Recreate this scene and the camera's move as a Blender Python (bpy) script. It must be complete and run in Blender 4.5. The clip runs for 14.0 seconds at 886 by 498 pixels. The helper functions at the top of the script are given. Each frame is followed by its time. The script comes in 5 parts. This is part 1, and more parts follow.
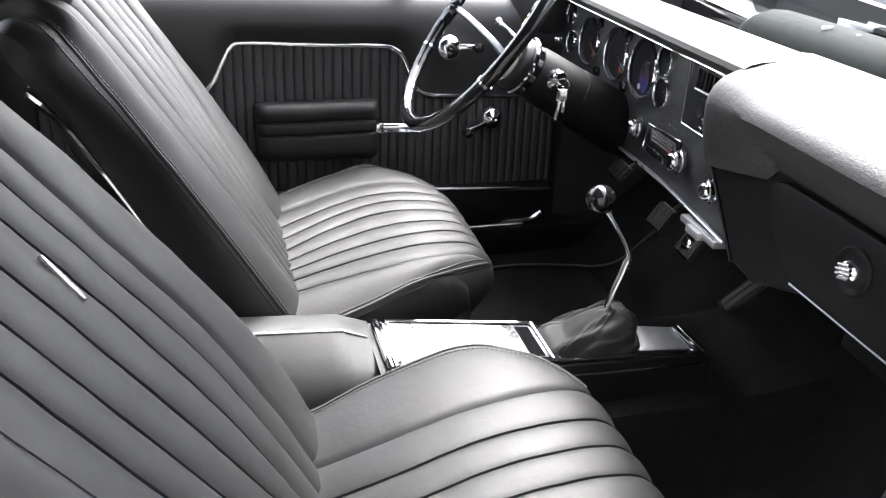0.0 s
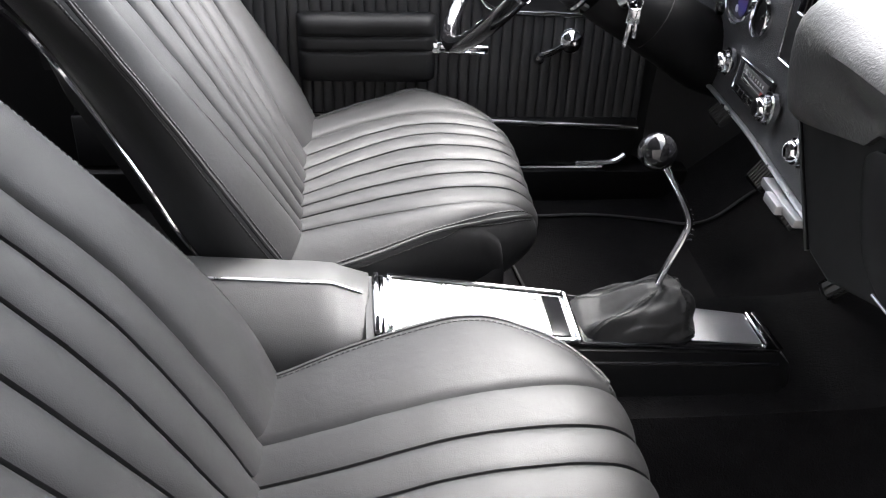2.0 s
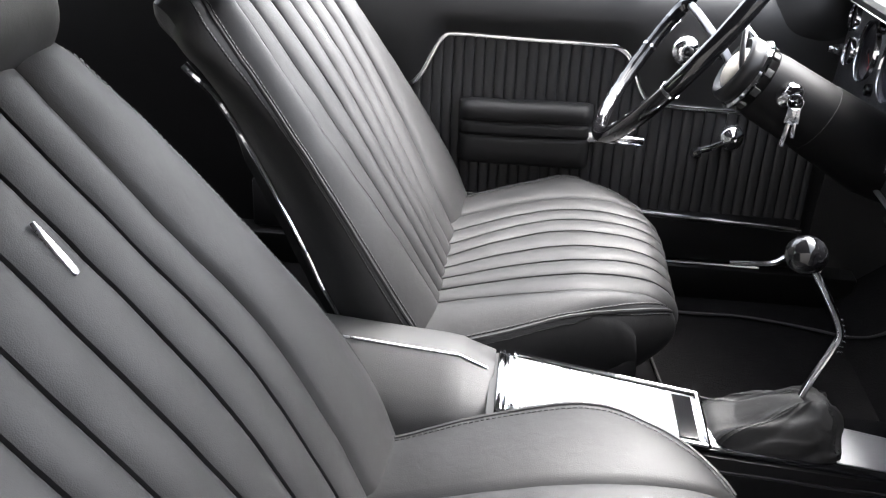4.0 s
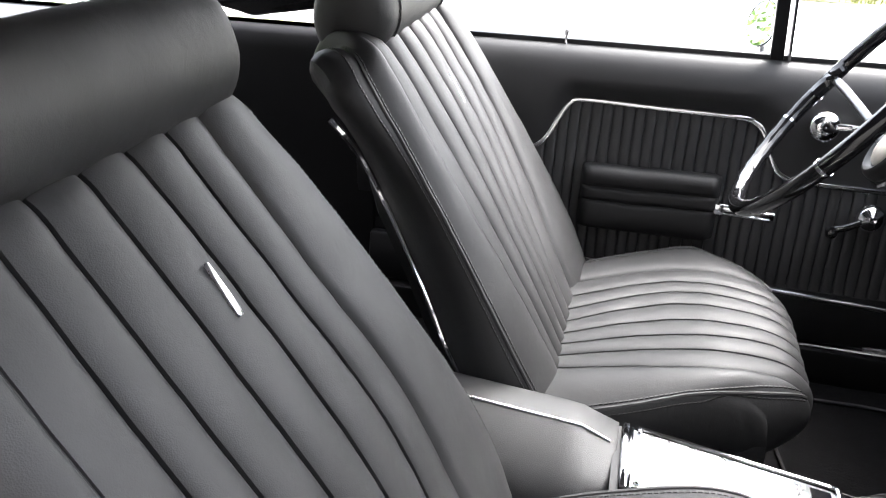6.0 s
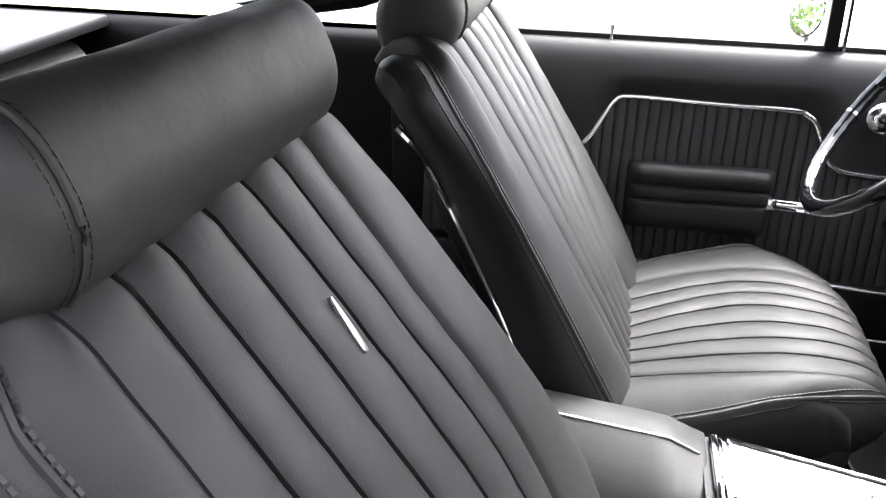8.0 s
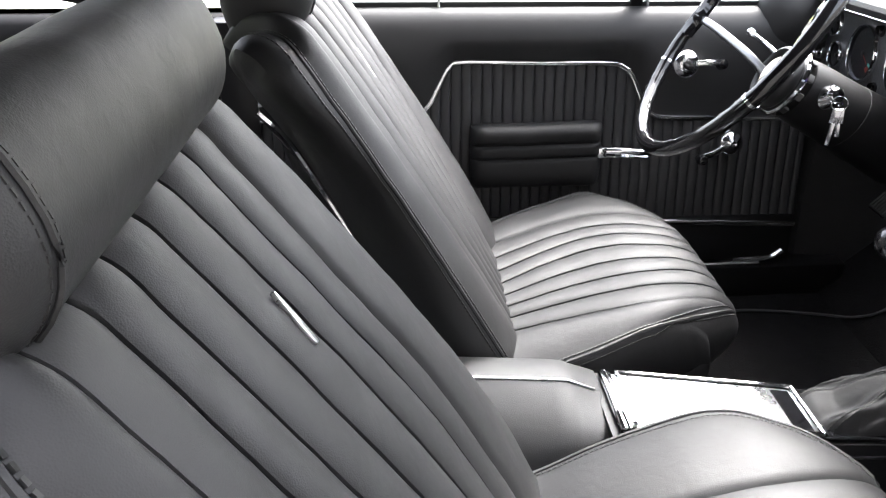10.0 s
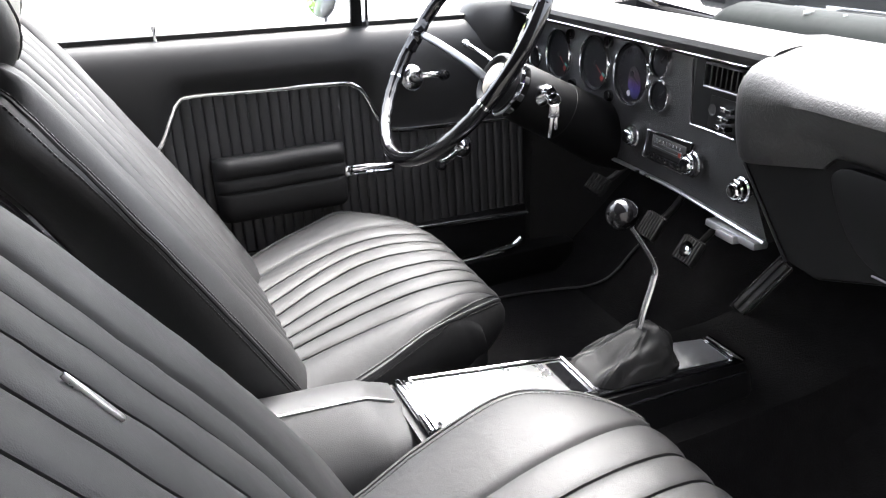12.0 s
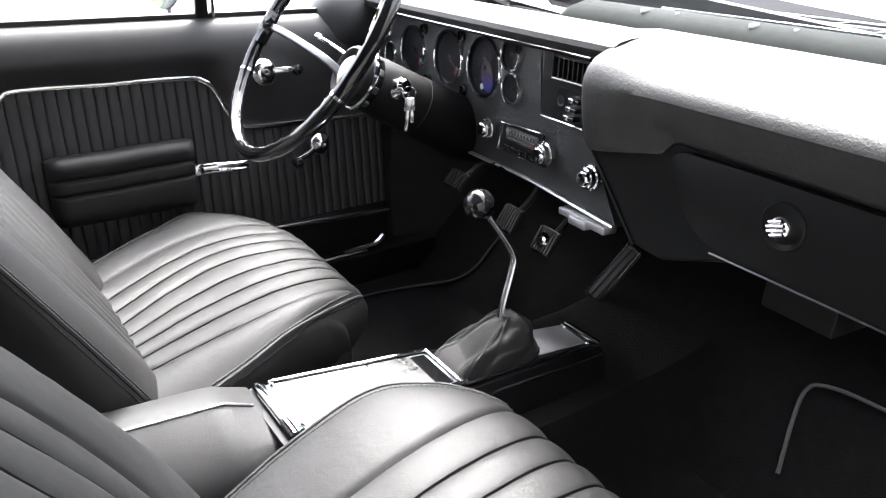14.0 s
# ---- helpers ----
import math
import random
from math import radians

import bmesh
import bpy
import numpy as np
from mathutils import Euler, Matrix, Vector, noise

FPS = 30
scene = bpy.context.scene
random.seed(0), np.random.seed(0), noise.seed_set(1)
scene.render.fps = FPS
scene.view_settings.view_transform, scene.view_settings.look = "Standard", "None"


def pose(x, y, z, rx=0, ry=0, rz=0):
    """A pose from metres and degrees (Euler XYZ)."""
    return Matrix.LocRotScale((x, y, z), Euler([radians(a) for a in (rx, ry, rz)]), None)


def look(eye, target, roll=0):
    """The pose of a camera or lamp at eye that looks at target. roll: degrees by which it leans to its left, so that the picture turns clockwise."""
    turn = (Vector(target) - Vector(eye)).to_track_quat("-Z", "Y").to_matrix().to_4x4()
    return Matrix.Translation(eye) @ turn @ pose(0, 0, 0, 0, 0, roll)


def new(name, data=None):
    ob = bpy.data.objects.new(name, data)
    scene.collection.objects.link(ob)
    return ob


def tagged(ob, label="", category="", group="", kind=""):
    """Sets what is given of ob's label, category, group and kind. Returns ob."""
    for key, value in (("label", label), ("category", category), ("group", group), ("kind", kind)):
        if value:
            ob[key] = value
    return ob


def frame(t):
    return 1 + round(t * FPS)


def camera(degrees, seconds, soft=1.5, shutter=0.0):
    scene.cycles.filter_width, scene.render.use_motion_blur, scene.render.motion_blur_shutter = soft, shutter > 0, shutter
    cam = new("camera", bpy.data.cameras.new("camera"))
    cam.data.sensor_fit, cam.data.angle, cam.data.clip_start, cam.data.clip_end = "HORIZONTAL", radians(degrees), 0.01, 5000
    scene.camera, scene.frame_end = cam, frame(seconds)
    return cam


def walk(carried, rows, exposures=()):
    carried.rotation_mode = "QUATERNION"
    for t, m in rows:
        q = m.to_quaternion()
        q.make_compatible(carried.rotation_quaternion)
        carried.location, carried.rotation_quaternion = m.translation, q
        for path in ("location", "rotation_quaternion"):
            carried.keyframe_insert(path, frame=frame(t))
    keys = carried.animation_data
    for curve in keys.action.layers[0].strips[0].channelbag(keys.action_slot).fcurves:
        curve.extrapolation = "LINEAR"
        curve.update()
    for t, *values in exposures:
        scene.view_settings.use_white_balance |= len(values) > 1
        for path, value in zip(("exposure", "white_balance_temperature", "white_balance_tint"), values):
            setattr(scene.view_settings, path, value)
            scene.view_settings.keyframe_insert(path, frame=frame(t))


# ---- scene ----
cam = camera(60.8, 14.0, soft=1.15)
PATH = [
    (0, (0.031, -0.889, 0.997), (0.626, 0.717, -0.035), 6.2),
    (0.5, (0.083, -0.837, 0.986), (0.627, 0.77, -0.074), 5.2),
    (1, (0.129, -0.79, 0.971), (0.628, 0.764, -0.185), 5.4),
    (1.5, (0.188, -0.752, 0.952), (0.613, 0.783, -0.258), 5.4),
    (2, (0.249, -0.748, 0.939), (0.489, 0.813, -0.288), 4.4),
    (2.5, (0.283, -0.758, 0.942), (0.391, 0.843, -0.252), 3.8),
    (3, (0.296, -0.764, 0.945), (0.287, 0.874, -0.203), 2.5),
    (5.5, (0.241, -0.775, 0.949), (-0.123, 0.939, -0.015), 1.7),
    (6, (0.223, -0.776, 0.948), (-0.199, 0.939, 0.011), 1.5),
    (6.5, (0.199, -0.773, 0.951), (-0.268, 0.937, 0.025), 1.0),
    (7, (0.168, -0.768, 0.954), (-0.319, 0.938, 0.03), 0.5),
    (7.2, (0.155, -0.769, 0.955), (-0.333, 0.935, 0.03), 0.4),
    (9.3, (0.003, -0.729, 0.949), (0.007, 0.995, -0.065), 1.4),
    (9.5, (-0.003, -0.731, 0.95), (0.052, 0.994, -0.06), 1.4),
    (10, (-0.014, -0.758, 0.942), (0.12, 0.968, -0.06), 0.7),
    (10.5, (-0.044, -0.77, 0.957), (0.248, 0.963, 0.003), 0.8),
    (11, (-0.063, -0.757, 0.949), (0.448, 0.928, 0.003), 1.6),
    (11.5, (-0.062, -0.747, 0.943), (0.624, 0.877, -0.001), 1.6),
    (12, (-0.062, -0.742, 0.94), (0.737, 0.833, 0.002), 1.6),
    (12.5, (-0.061, -0.746, 0.941), (0.82, 0.79, 0.012), 2.2),
    (13, (-0.06, -0.746, 0.938), (0.902, 0.747, 0.018), 3.4),
    (13.5, (-0.058, -0.748, 0.934), (0.979, 0.699, 0.022), 4.0),
    (14, (-0.047, -0.742, 0.919), (1.053, 0.658, 0.008), 4.7),
]
EXPOSURE = 3.82
scene.view_settings.use_white_balance = True
scene.view_settings.white_balance_temperature = 6360
scene.view_settings.white_balance_tint = 11.5
walk(cam, [(t, look(eye, target, roll)) for t, eye, target, roll in PATH], exposures=[(0.0, EXPOSURE), (3.0, EXPOSURE), (5.5, EXPOSURE - 0.1), (7.0, EXPOSURE - 0.12), (9.5, EXPOSURE - 0.08), (11.5, EXPOSURE), (14.0, EXPOSURE)])

# ---- light ----
world = bpy.data.worlds.new("overcast_sky")
scene.world = world
world.use_nodes = True
wn = world.node_tree.nodes
sky = wn.new("ShaderNodeTexSky")
sky.sky_type = "NISHITA"
sky.sun_disc = False
sky.sun_elevation = radians(56)
sky.sun_rotation = radians(42)
sky.air_density = 0.6
sky.dust_density = 6.0
sky.ozone_density = 1.0
wn["Background"].inputs["Strength"].default_value = 0.15
soft = wn.new("ShaderNodeHueSaturation")
soft.inputs["Saturation"].default_value = 0.35
world.node_tree.links.new(sky.outputs[0], soft.inputs["Color"])
world.node_tree.links.new(soft.outputs[0], wn["Background"].inputs["Color"])
sun = new("sun", bpy.data.lights.new("sun", "SUN"))
sun.data.energy = 0.5
sun.data.angle = radians(35)
sun.data.color = (1.0, 0.97, 0.92)
sun.matrix_world = look((1.5, 2.3, 4.2), (0, 0, 0))


# ---- materials ----
def material(name, colour, rough=0.5, metal=0.0, grain=0.0, grain_scale=300.0, spread=0.25, spread_scale=8.0,
             rough_spread=0.1, spec=0.5, coat=0.0, wrinkle=0.0, wrinkle_scale=60.0, sheen=0.0, depth=0.0006):
    m = bpy.data.materials.new(name)
    m.use_nodes = True
    n, l = m.node_tree.nodes, m.node_tree.links
    b = n["Principled BSDF"]
    b.inputs["Metallic"].default_value = metal
    b.inputs["Specular IOR Level"].default_value = spec
    b.inputs["Coat Weight"].default_value = coat
    b.inputs["Coat Roughness"].default_value = 0.08
    b.inputs["Sheen Weight"].default_value = sheen
    tc = n.new("ShaderNodeTexCoord")
    big = n.new("ShaderNodeTexNoise")
    big.inputs["Scale"].default_value = spread_scale
    big.inputs["Detail"].default_value = 6
    l.new(tc.outputs["Object"], big.inputs["Vector"])
    mix = n.new("ShaderNodeMix")
    mix.data_type = "RGBA"
    mix.inputs["A"].default_value = (*[c * (1 - spread) for c in colour], 1)
    mix.inputs["B"].default_value = (*[min(1, c * (1 + spread)) for c in colour], 1)
    l.new(big.outputs["Fac"], mix.inputs["Factor"])
    l.new(mix.outputs["Result"], b.inputs["Base Color"])
    mr = n.new("ShaderNodeMapRange")
    mr.inputs["To Min"].default_value = max(0.01, rough - rough_spread)
    mr.inputs["To Max"].default_value = min(1, rough + rough_spread)
    mid = n.new("ShaderNodeTexNoise")
    mid.inputs["Scale"].default_value = spread_scale * 5
    mid.inputs["Detail"].default_value = 4
    l.new(tc.outputs["Object"], mid.inputs["Vector"])
    l.new(mid.outputs["Fac"], mr.inputs["Value"])
    l.new(mr.outputs["Result"], b.inputs["Roughness"])
    last = None
    if grain:
        v = n.new("ShaderNodeTexVoronoi")
        v.inputs["Scale"].default_value = grain_scale
        l.new(tc.outputs["Object"], v.inputs["Vector"])
        bump = n.new("ShaderNodeBump")
        bump.inputs["Strength"].default_value = grain
        bump.inputs["Distance"].default_value = depth
        l.new(v.outputs["Distance"], bump.inputs["Height"])
        last = bump
    if wrinkle:
        w = n.new("ShaderNodeTexNoise")
        w.inputs["Scale"].default_value = wrinkle_scale
        w.inputs["Detail"].default_value = 5
        w.inputs["Distortion"].default_value = 0.6
        l.new(tc.outputs["Object"], w.inputs["Vector"])
        bump = n.new("ShaderNodeBump")
        bump.inputs["Strength"].default_value = wrinkle
        bump.inputs["Distance"].default_value = 0.002
        l.new(w.outputs["Fac"], bump.inputs["Height"])
        if last:
            l.new(last.outputs["Normal"], bump.inputs["Normal"])
        last = bump
    if last:
        l.new(last.outputs["Normal"], b.inputs["Normal"])
    return m


LEATHER = material("black_leather", (0.014, 0.014, 0.0145), 0.57, spec=0.55, grain=0.22, grain_scale=800, spread_scale=5, wrinkle=0.28, wrinkle_scale=55, rough_spread=0.06)
VINYL = material("black_vinyl", (0.02, 0.02, 0.0205), 0.5, grain=0.15, grain_scale=900, spread_scale=6, rough_spread=0.06)
PAD = material("dash_pad_vinyl", (0.024, 0.024, 0.025), 0.52, grain=0.4, grain_scale=420, wrinkle=0.3, wrinkle_scale=170, spread_scale=6, rough_spread=0.05)
HARD = material("grained_black_plastic", (0.018, 0.018, 0.019), 0.48, grain=1.0, grain_scale=300, rough_spread=0.08)
SATIN = material("satin_black_paint", (0.008, 0.008, 0.0085), 0.34, spec=0.35, rough_spread=0.05)
GLOSS = material("gloss_black_paint", (0.008, 0.008, 0.009), 0.08, rough_spread=0.03, coat=0.5)
CONSOLE = material("charcoal_console_plastic", (0.052, 0.052, 0.052), 0.5, spec=0.4, grain=0.3, grain_scale=800, wrinkle=0.1, rough_spread=0.06)
CARPET = material("black_loop_carpet", (0.0066, 0.0063, 0.0067), 0.95, grain=1.0, grain_scale=420, spread=0.5, spread_scale=30, spec=0.1, wrinkle=0.6, wrinkle_scale=200)
RUBBER = material("black_rubber", (0.022, 0.022, 0.022), 0.6, rough_spread=0.1, grain=0.2)
CHROME = material("chrome", (0.82, 0.83, 0.85), 0.07, 1.0, spread=0.03, rough_spread=0.03)
BRUSHED = material("worn_bright_metal", (0.62, 0.63, 0.65), 0.22, 1.0, spread=0.1, rough_spread=0.08)
PLATE = material("satin_bright_plate", (0.8, 0.81, 0.82), 0.28, 1.0, spread=0.04, rough_spread=0.04)
PANEL = material("grained_panel_vinyl", (0.021, 0.021, 0.022), 0.45, spec=0.5, grain=0.8, grain_scale=560, depth=0.0007, wrinkle=0.1, wrinkle_scale=150)
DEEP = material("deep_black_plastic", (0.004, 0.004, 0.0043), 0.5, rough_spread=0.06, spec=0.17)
ARM = material("armrest_vinyl", (0.014, 0.014, 0.0145), 0.5, spec=0.3, grain=0.3, grain_scale=800)
BOOT = material("soft_grey_black_leather", (0.012, 0.012, 0.0124), 0.6, grain=0.3, grain_scale=800, wrinkle=0.4, wrinkle_scale=50)
TREAD = material("worn_pedal_rubber", (0.045, 0.044, 0.043), 0.6, spread=0.3, spread_scale=40)
RAIL = material("dusty_green_grey_rail", (0.007, 0.0095, 0.009), 0.8, spec=0.1, spread=0.6, spread_scale=14)
ALLOY = material("brushed_alloy", (0.5, 0.5, 0.51), 0.5, 1.0, spread=0.1, spread_scale=30, rough_spread=0.06)
DIM = material("dim_grey_marking", (0.035, 0.035, 0.035), 0.5)
TUNER = material("smoky_dial_glass", (0.1, 0.1, 0.1), 0.15, spread=0.2, spread_scale=40)
DULLRED = material("dull_red_marking", (0.3, 0.03, 0.02), 0.5)
MATEDGE = material("grey_mat_binding", (0.09, 0.09, 0.092), 0.7)
EMBLEM = material("worn_cream_emblem", (0.6, 0.55, 0.47), 0.45, 0.0, spread=0.4, spread_scale=60)
SPOKE = material("satin_grey_metal", (0.3, 0.3, 0.31), 0.3, 1.0, spread=0.15, rough_spread=0.08)
BLOCKER = material("dark_light_blocker", (0.12, 0.115, 0.11), 0.9, spread=0.2, spread_scale=0.8)
SILVER = material("silver_trim_film", (0.6, 0.61, 0.62), 0.3, 0.9, spread=0.1)
THREAD = material("black_thread", (0.016, 0.016, 0.016), 0.5, spread=0.3, spread_scale=200)
DIAL = material("gauge_black", (0.008, 0.008, 0.0085), 0.55, spread=0.1, spec=0.2)
WHITE = material("off_white_marking", (0.75, 0.75, 0.73), 0.5, spread=0.05)
TEAL = material("green_marking", (0.1, 0.4, 0.33), 0.5, spread=0.1)
MIRROR = material("mirror_glass", (0.9, 0.92, 0.91), 0.01, 1.0, spread=0.0, rough_spread=0.005)
CONCRETE = material("pale_concrete", (0.55, 0.54, 0.51), 0.85, spread=0.12, spread_scale=1.5, grain=0.3, grain_scale=60)
GRASS = material("dry_green_grass", (0.16, 0.17, 0.05), 0.9, spread=0.6, spread_scale=2.0)
LEAF = material("bright_leaf", (0.09, 0.16, 0.03), 0.6, spread=0.6, spread_scale=3.0)
BARK = material("bark", (0.12, 0.09, 0.06), 0.9, grain=0.5, grain_scale=40)
LINER = material("black_headliner", (0.02, 0.02, 0.021), 0.9, grain=0.3)


def glass_material(name, tint, edge=0.75, least=0.045):
    m = bpy.data.materials.new(name)
    m.use_nodes = True
    n, l = m.node_tree.nodes, m.node_tree.links
    n.remove(n["Principled BSDF"])
    out = n["Material Output"]
    t, g, mx, f = n.new("ShaderNodeBsdfTransparent"), n.new("ShaderNodeBsdfGlossy"), n.new("ShaderNodeMixShader"), n.new("ShaderNodeLayerWeight")
    p, a = n.new("ShaderNodeMath"), n.new("ShaderNodeMath")
    p.operation, a.operation = "POWER", "MULTIPLY_ADD"
    p.inputs[1].default_value = 4.0
    a.inputs[1].default_value, a.inputs[2].default_value = edge, least
    t.inputs["Color"].default_value = (*tint, 1)
    g.inputs["Roughness"].default_value = 0.01
    f.inputs["Blend"].default_value = 0.5
    l.new(f.outputs["Facing"], p.inputs[0])
    l.new(p.outputs[0], a.inputs[0])
    l.new(a.outputs[0], mx.inputs["Fac"])
    l.new(t.outputs[0], mx.inputs[1])
    l.new(g.outputs[0], mx.inputs[2])
    l.new(mx.outputs[0], out.inputs["Surface"])
    return m


GLASS = glass_material("car_glass", (0.95, 0.97, 0.96), 0.3)
LENS = glass_material("gauge_lens", (0.92, 0.92, 0.94), 0.04, 0.004)


def reflection_material():
    """Colours of a reflection painted on a dial, running from brown through violet to blue."""
    m = bpy.data.materials.new("violet_reflection")
    m.use_nodes = True
    n, l = m.node_tree.nodes, m.node_tree.links
    tc, sep, ramp = n.new("ShaderNodeTexCoord"), n.new("ShaderNodeSeparateXYZ"), n.new("ShaderNodeValToRGB")
    l.new(tc.outputs["Generated"], sep.inputs[0])
    l.new(sep.outputs["Z"], ramp.inputs[0])
    e = ramp.color_ramp.elements
    e[0].position, e[0].color = 0.0, (0.02, 0.02, 0.1, 1)
    e[1].position, e[1].color = 1.0, (0.03, 0.026, 0.025, 1)
    for at, c in ((0.25, (0.03, 0.026, 0.17, 1)), (0.45, (0.055, 0.02, 0.12, 1)), (0.65, (0.05, 0.025, 0.028, 1))):
        k = e.new(at)
        k.color = c
    l.new(ramp.outputs[0], n["Principled BSDF"].inputs["Base Color"])
    n["Principled BSDF"].inputs["Roughness"].default_value = 0.4
    return m


REFLECTION = reflection_material()


# ---- mesh helpers ----
def part(name, bm, material, parent=None, label="", smooth=True):
    me = bpy.data.meshes.new(name)
    bmesh.ops.recalc_face_normals(bm, faces=bm.faces)
    bm.to_mesh(me)
    bm.free()
    if smooth:
        me.shade_smooth()
        me.set_sharp_from_angle(angle=radians(40))
    me.materials.append(material)
    ob = new(name, me)
    if parent:
        ob.parent = parent
    return tagged(ob, label)


def thing(name, label, category, m=None, kind="", group=""):
    ob = tagged(new(name), label, category, group, kind)
    ob.empty_display_size = 0.05
    if m is not None:
        ob.matrix_world = m
    return ob


def loft(sections, closed=False, caps=False):
    """Skin over rows of points of equal length."""
    bm = bmesh.new()
    rows = [[bm.verts.new(p) for p in s] for s in sections]
    n = len(rows[0])
    for a, b in zip(rows, rows[1:]):
        for i in range(n if closed else n - 1):
            j = (i + 1) % n
            bm.faces.new((a[i], a[j], b[j], b[i]))
    if caps:
        bm.faces.new(rows[0])
        bm.faces.new(rows[-1])
    return bm


def box(x0, x1, y0, y1, z0, z1, bevel=0.004, seg=2, bm=None):
    out = bm or bmesh.new()
    r = bmesh.ops.create_cube(out, size=1.0, matrix=Matrix.LocRotScale(((x0 + x1) / 2, (y0 + y1) / 2, (z0 + z1) / 2), None, (x1 - x0, y1 - y0, z1 - z0)))
    if bevel:
        es = list({e for v in r["verts"] for e in v.link_edges})
        bmesh.ops.bevel(out, geom=es, offset=bevel, segments=seg, profile=0.5, affect="EDGES")
    return out


def smooth_path(points, n=8, closed=False):
    """Catmull-Rom through points."""
    p = [Vector(q) for q in points]
    k = len(p)
    out = []
    for i in range(k if closed else k - 1):
        a = p[(i - 1) % k] if closed or i else p[0]
        b, c = p[i], p[(i + 1) % k]
        d = p[(i + 2) % k] if closed or i + 2 < k else p[-1]
        for j in range(n):
            t = j / n
            out.append(0.5 * ((2 * b) + (c - a) * t + (2 * a - 5 * b + 4 * c - d) * t * t + (3 * b - a - 3 * c + d) * t ** 3))
    if not closed:
        out.append(p[-1])
    return out


def tube(points, radius, sides=8, closed=False, flat=1.0, up=(0, 0, 1), radii=None):
    """A tube along points; flat squeezes it along up."""
    p = [Vector(q) for q in points]
    k = len(p)
    rows = []
    for i, c in enumerate(p):
        a = p[i - 1] if i or closed else p[0]
        b = p[(i + 1) % k] if i + 1 < k or closed else p[-1]
        t = (b - a).normalized()
        u = Vector(up)
        s = t.cross(u)
        s = s.normalized() if s.length > 1e-5 else t.orthogonal().normalized()
        w = s.cross(t).normalized()
        r = radii[i] if radii else radius
        rows.append([c + r * (math.cos(f) * s + flat * math.sin(f) * w) for f in (2 * math.pi * q / sides for q in range(sides))])
    if closed:
        rows.append(rows[0])
    bm = loft(rows, closed=True, caps=not closed)
    if closed:
        bmesh.ops.remove_doubles(bm, verts=bm.verts, dist=1e-6)
    return bm


def lathe(profile, seg=32, axis="z", m=None):
    """Profile of (radius, height) turned round an axis."""
    rows = []
    for r, h in profile:
        r = max(r, 1e-5)
        rows.append([(r * math.cos(f), r * math.sin(f), h) for f in (2 * math.pi * q / seg for q in range(seg))])
    bm = loft(rows, closed=True, caps=True)
    t = {"z": Matrix(), "x": Matrix.Rotation(radians(90), 4, "Y"), "-x": Matrix.Rotation(radians(-90), 4, "Y"), "y": Matrix.Rotation(radians(-90), 4, "X"), "-y": Matrix.Rotation(radians(90), 4, "X")}[axis]
    bmesh.ops.transform(bm, matrix=(m or Matrix()) @ t, verts=bm.verts)
    return bm


def moved(bm, m):
    bmesh.ops.transform(bm, matrix=m, verts=bm.verts)
    return bm


def joined(*bms):
    out = bms[0]
    for b in bms[1:]:
        me = bpy.data.meshes.new("tmp")
        b.to_mesh(me)
        b.free()
        out.from_mesh(me)
        bpy.data.meshes.remove(me)
    return out


def slab(outline, axis, a, b, bevel=0.0):
    """An outline of two coordinates drawn out along the third from a to b."""
    def at(p, h):
        q = list(p)
        q.insert("xyz".index(axis), h)
        return q
    bm = bmesh.new()
    lo = [bm.verts.new(at(p, a)) for p in outline]
    hi = [bm.verts.new(at(p, b)) for p in outline]
    k = len(outline)
    for i in range(k):
        bm.faces.new((lo[i], lo[(i + 1) % k], hi[(i + 1) % k], hi[i]))
    bm.faces.new(lo)
    bm.faces.new(hi)
    bmesh.ops.recalc_face_normals(bm, faces=bm.faces)
    if bevel:
        bmesh.ops.bevel(bm, geom=[e for e in bm.edges], offset=bevel, segments=2, profile=0.5, affect="EDGES")
    return bm


# ---- shell of the car ----
def floor_height(x, y):
    """Carpet height: flat wells, the tunnel between them and the toe board ahead."""
    t = max(0.0, min(1.0, (0.21 - abs(y)) / 0.1))
    z = 0.15 * t * t * (3 - 2 * t)
    if x > 0.95:
        z = max(z * (1 + 0.9 * (x - 0.95)), 0.95 * (x - 0.95))
    if x < -0.25:
        z = max(z, min(0.1, -(x + 0.25) * 0.8))
    return z + 0.003 * noise.noise((x * 6, y * 6, 0))


bm = loft([[(x, y, floor_height(x, y)) for y in np.linspace(-0.68, 0.66, 56)] for x in [*np.linspace(-1.3, 0.95, 60), *np.linspace(0.99, 1.4, 16)]])
floor = tagged(part("floor", bm, CARPET), "black carpeted car floor with a raised centre tunnel", "car floor", kind="structure")

bm = box(1.395, 1.43, -0.75, 0.75, -0.02, 0.7, 0)
tagged(part("wall_front", bm, RUBBER), "black bulkhead ahead of the footwells", "bulkhead", kind="structure")
bm = box(-1.34, -1.3, -0.75, 0.75, -0.02, 0.66, 0)
tagged(part("wall_rear", bm, VINYL), "black trimmed panel at the back of the cabin", "rear panel", kind="structure")
bm = box(-1.32, 1.43, -0.72, 0.9, -0.1, -0.03, 0.01)
tagged(part("underbody", bm, SATIN), "black painted floor pan under the carpet", "floor pan", kind="structure")

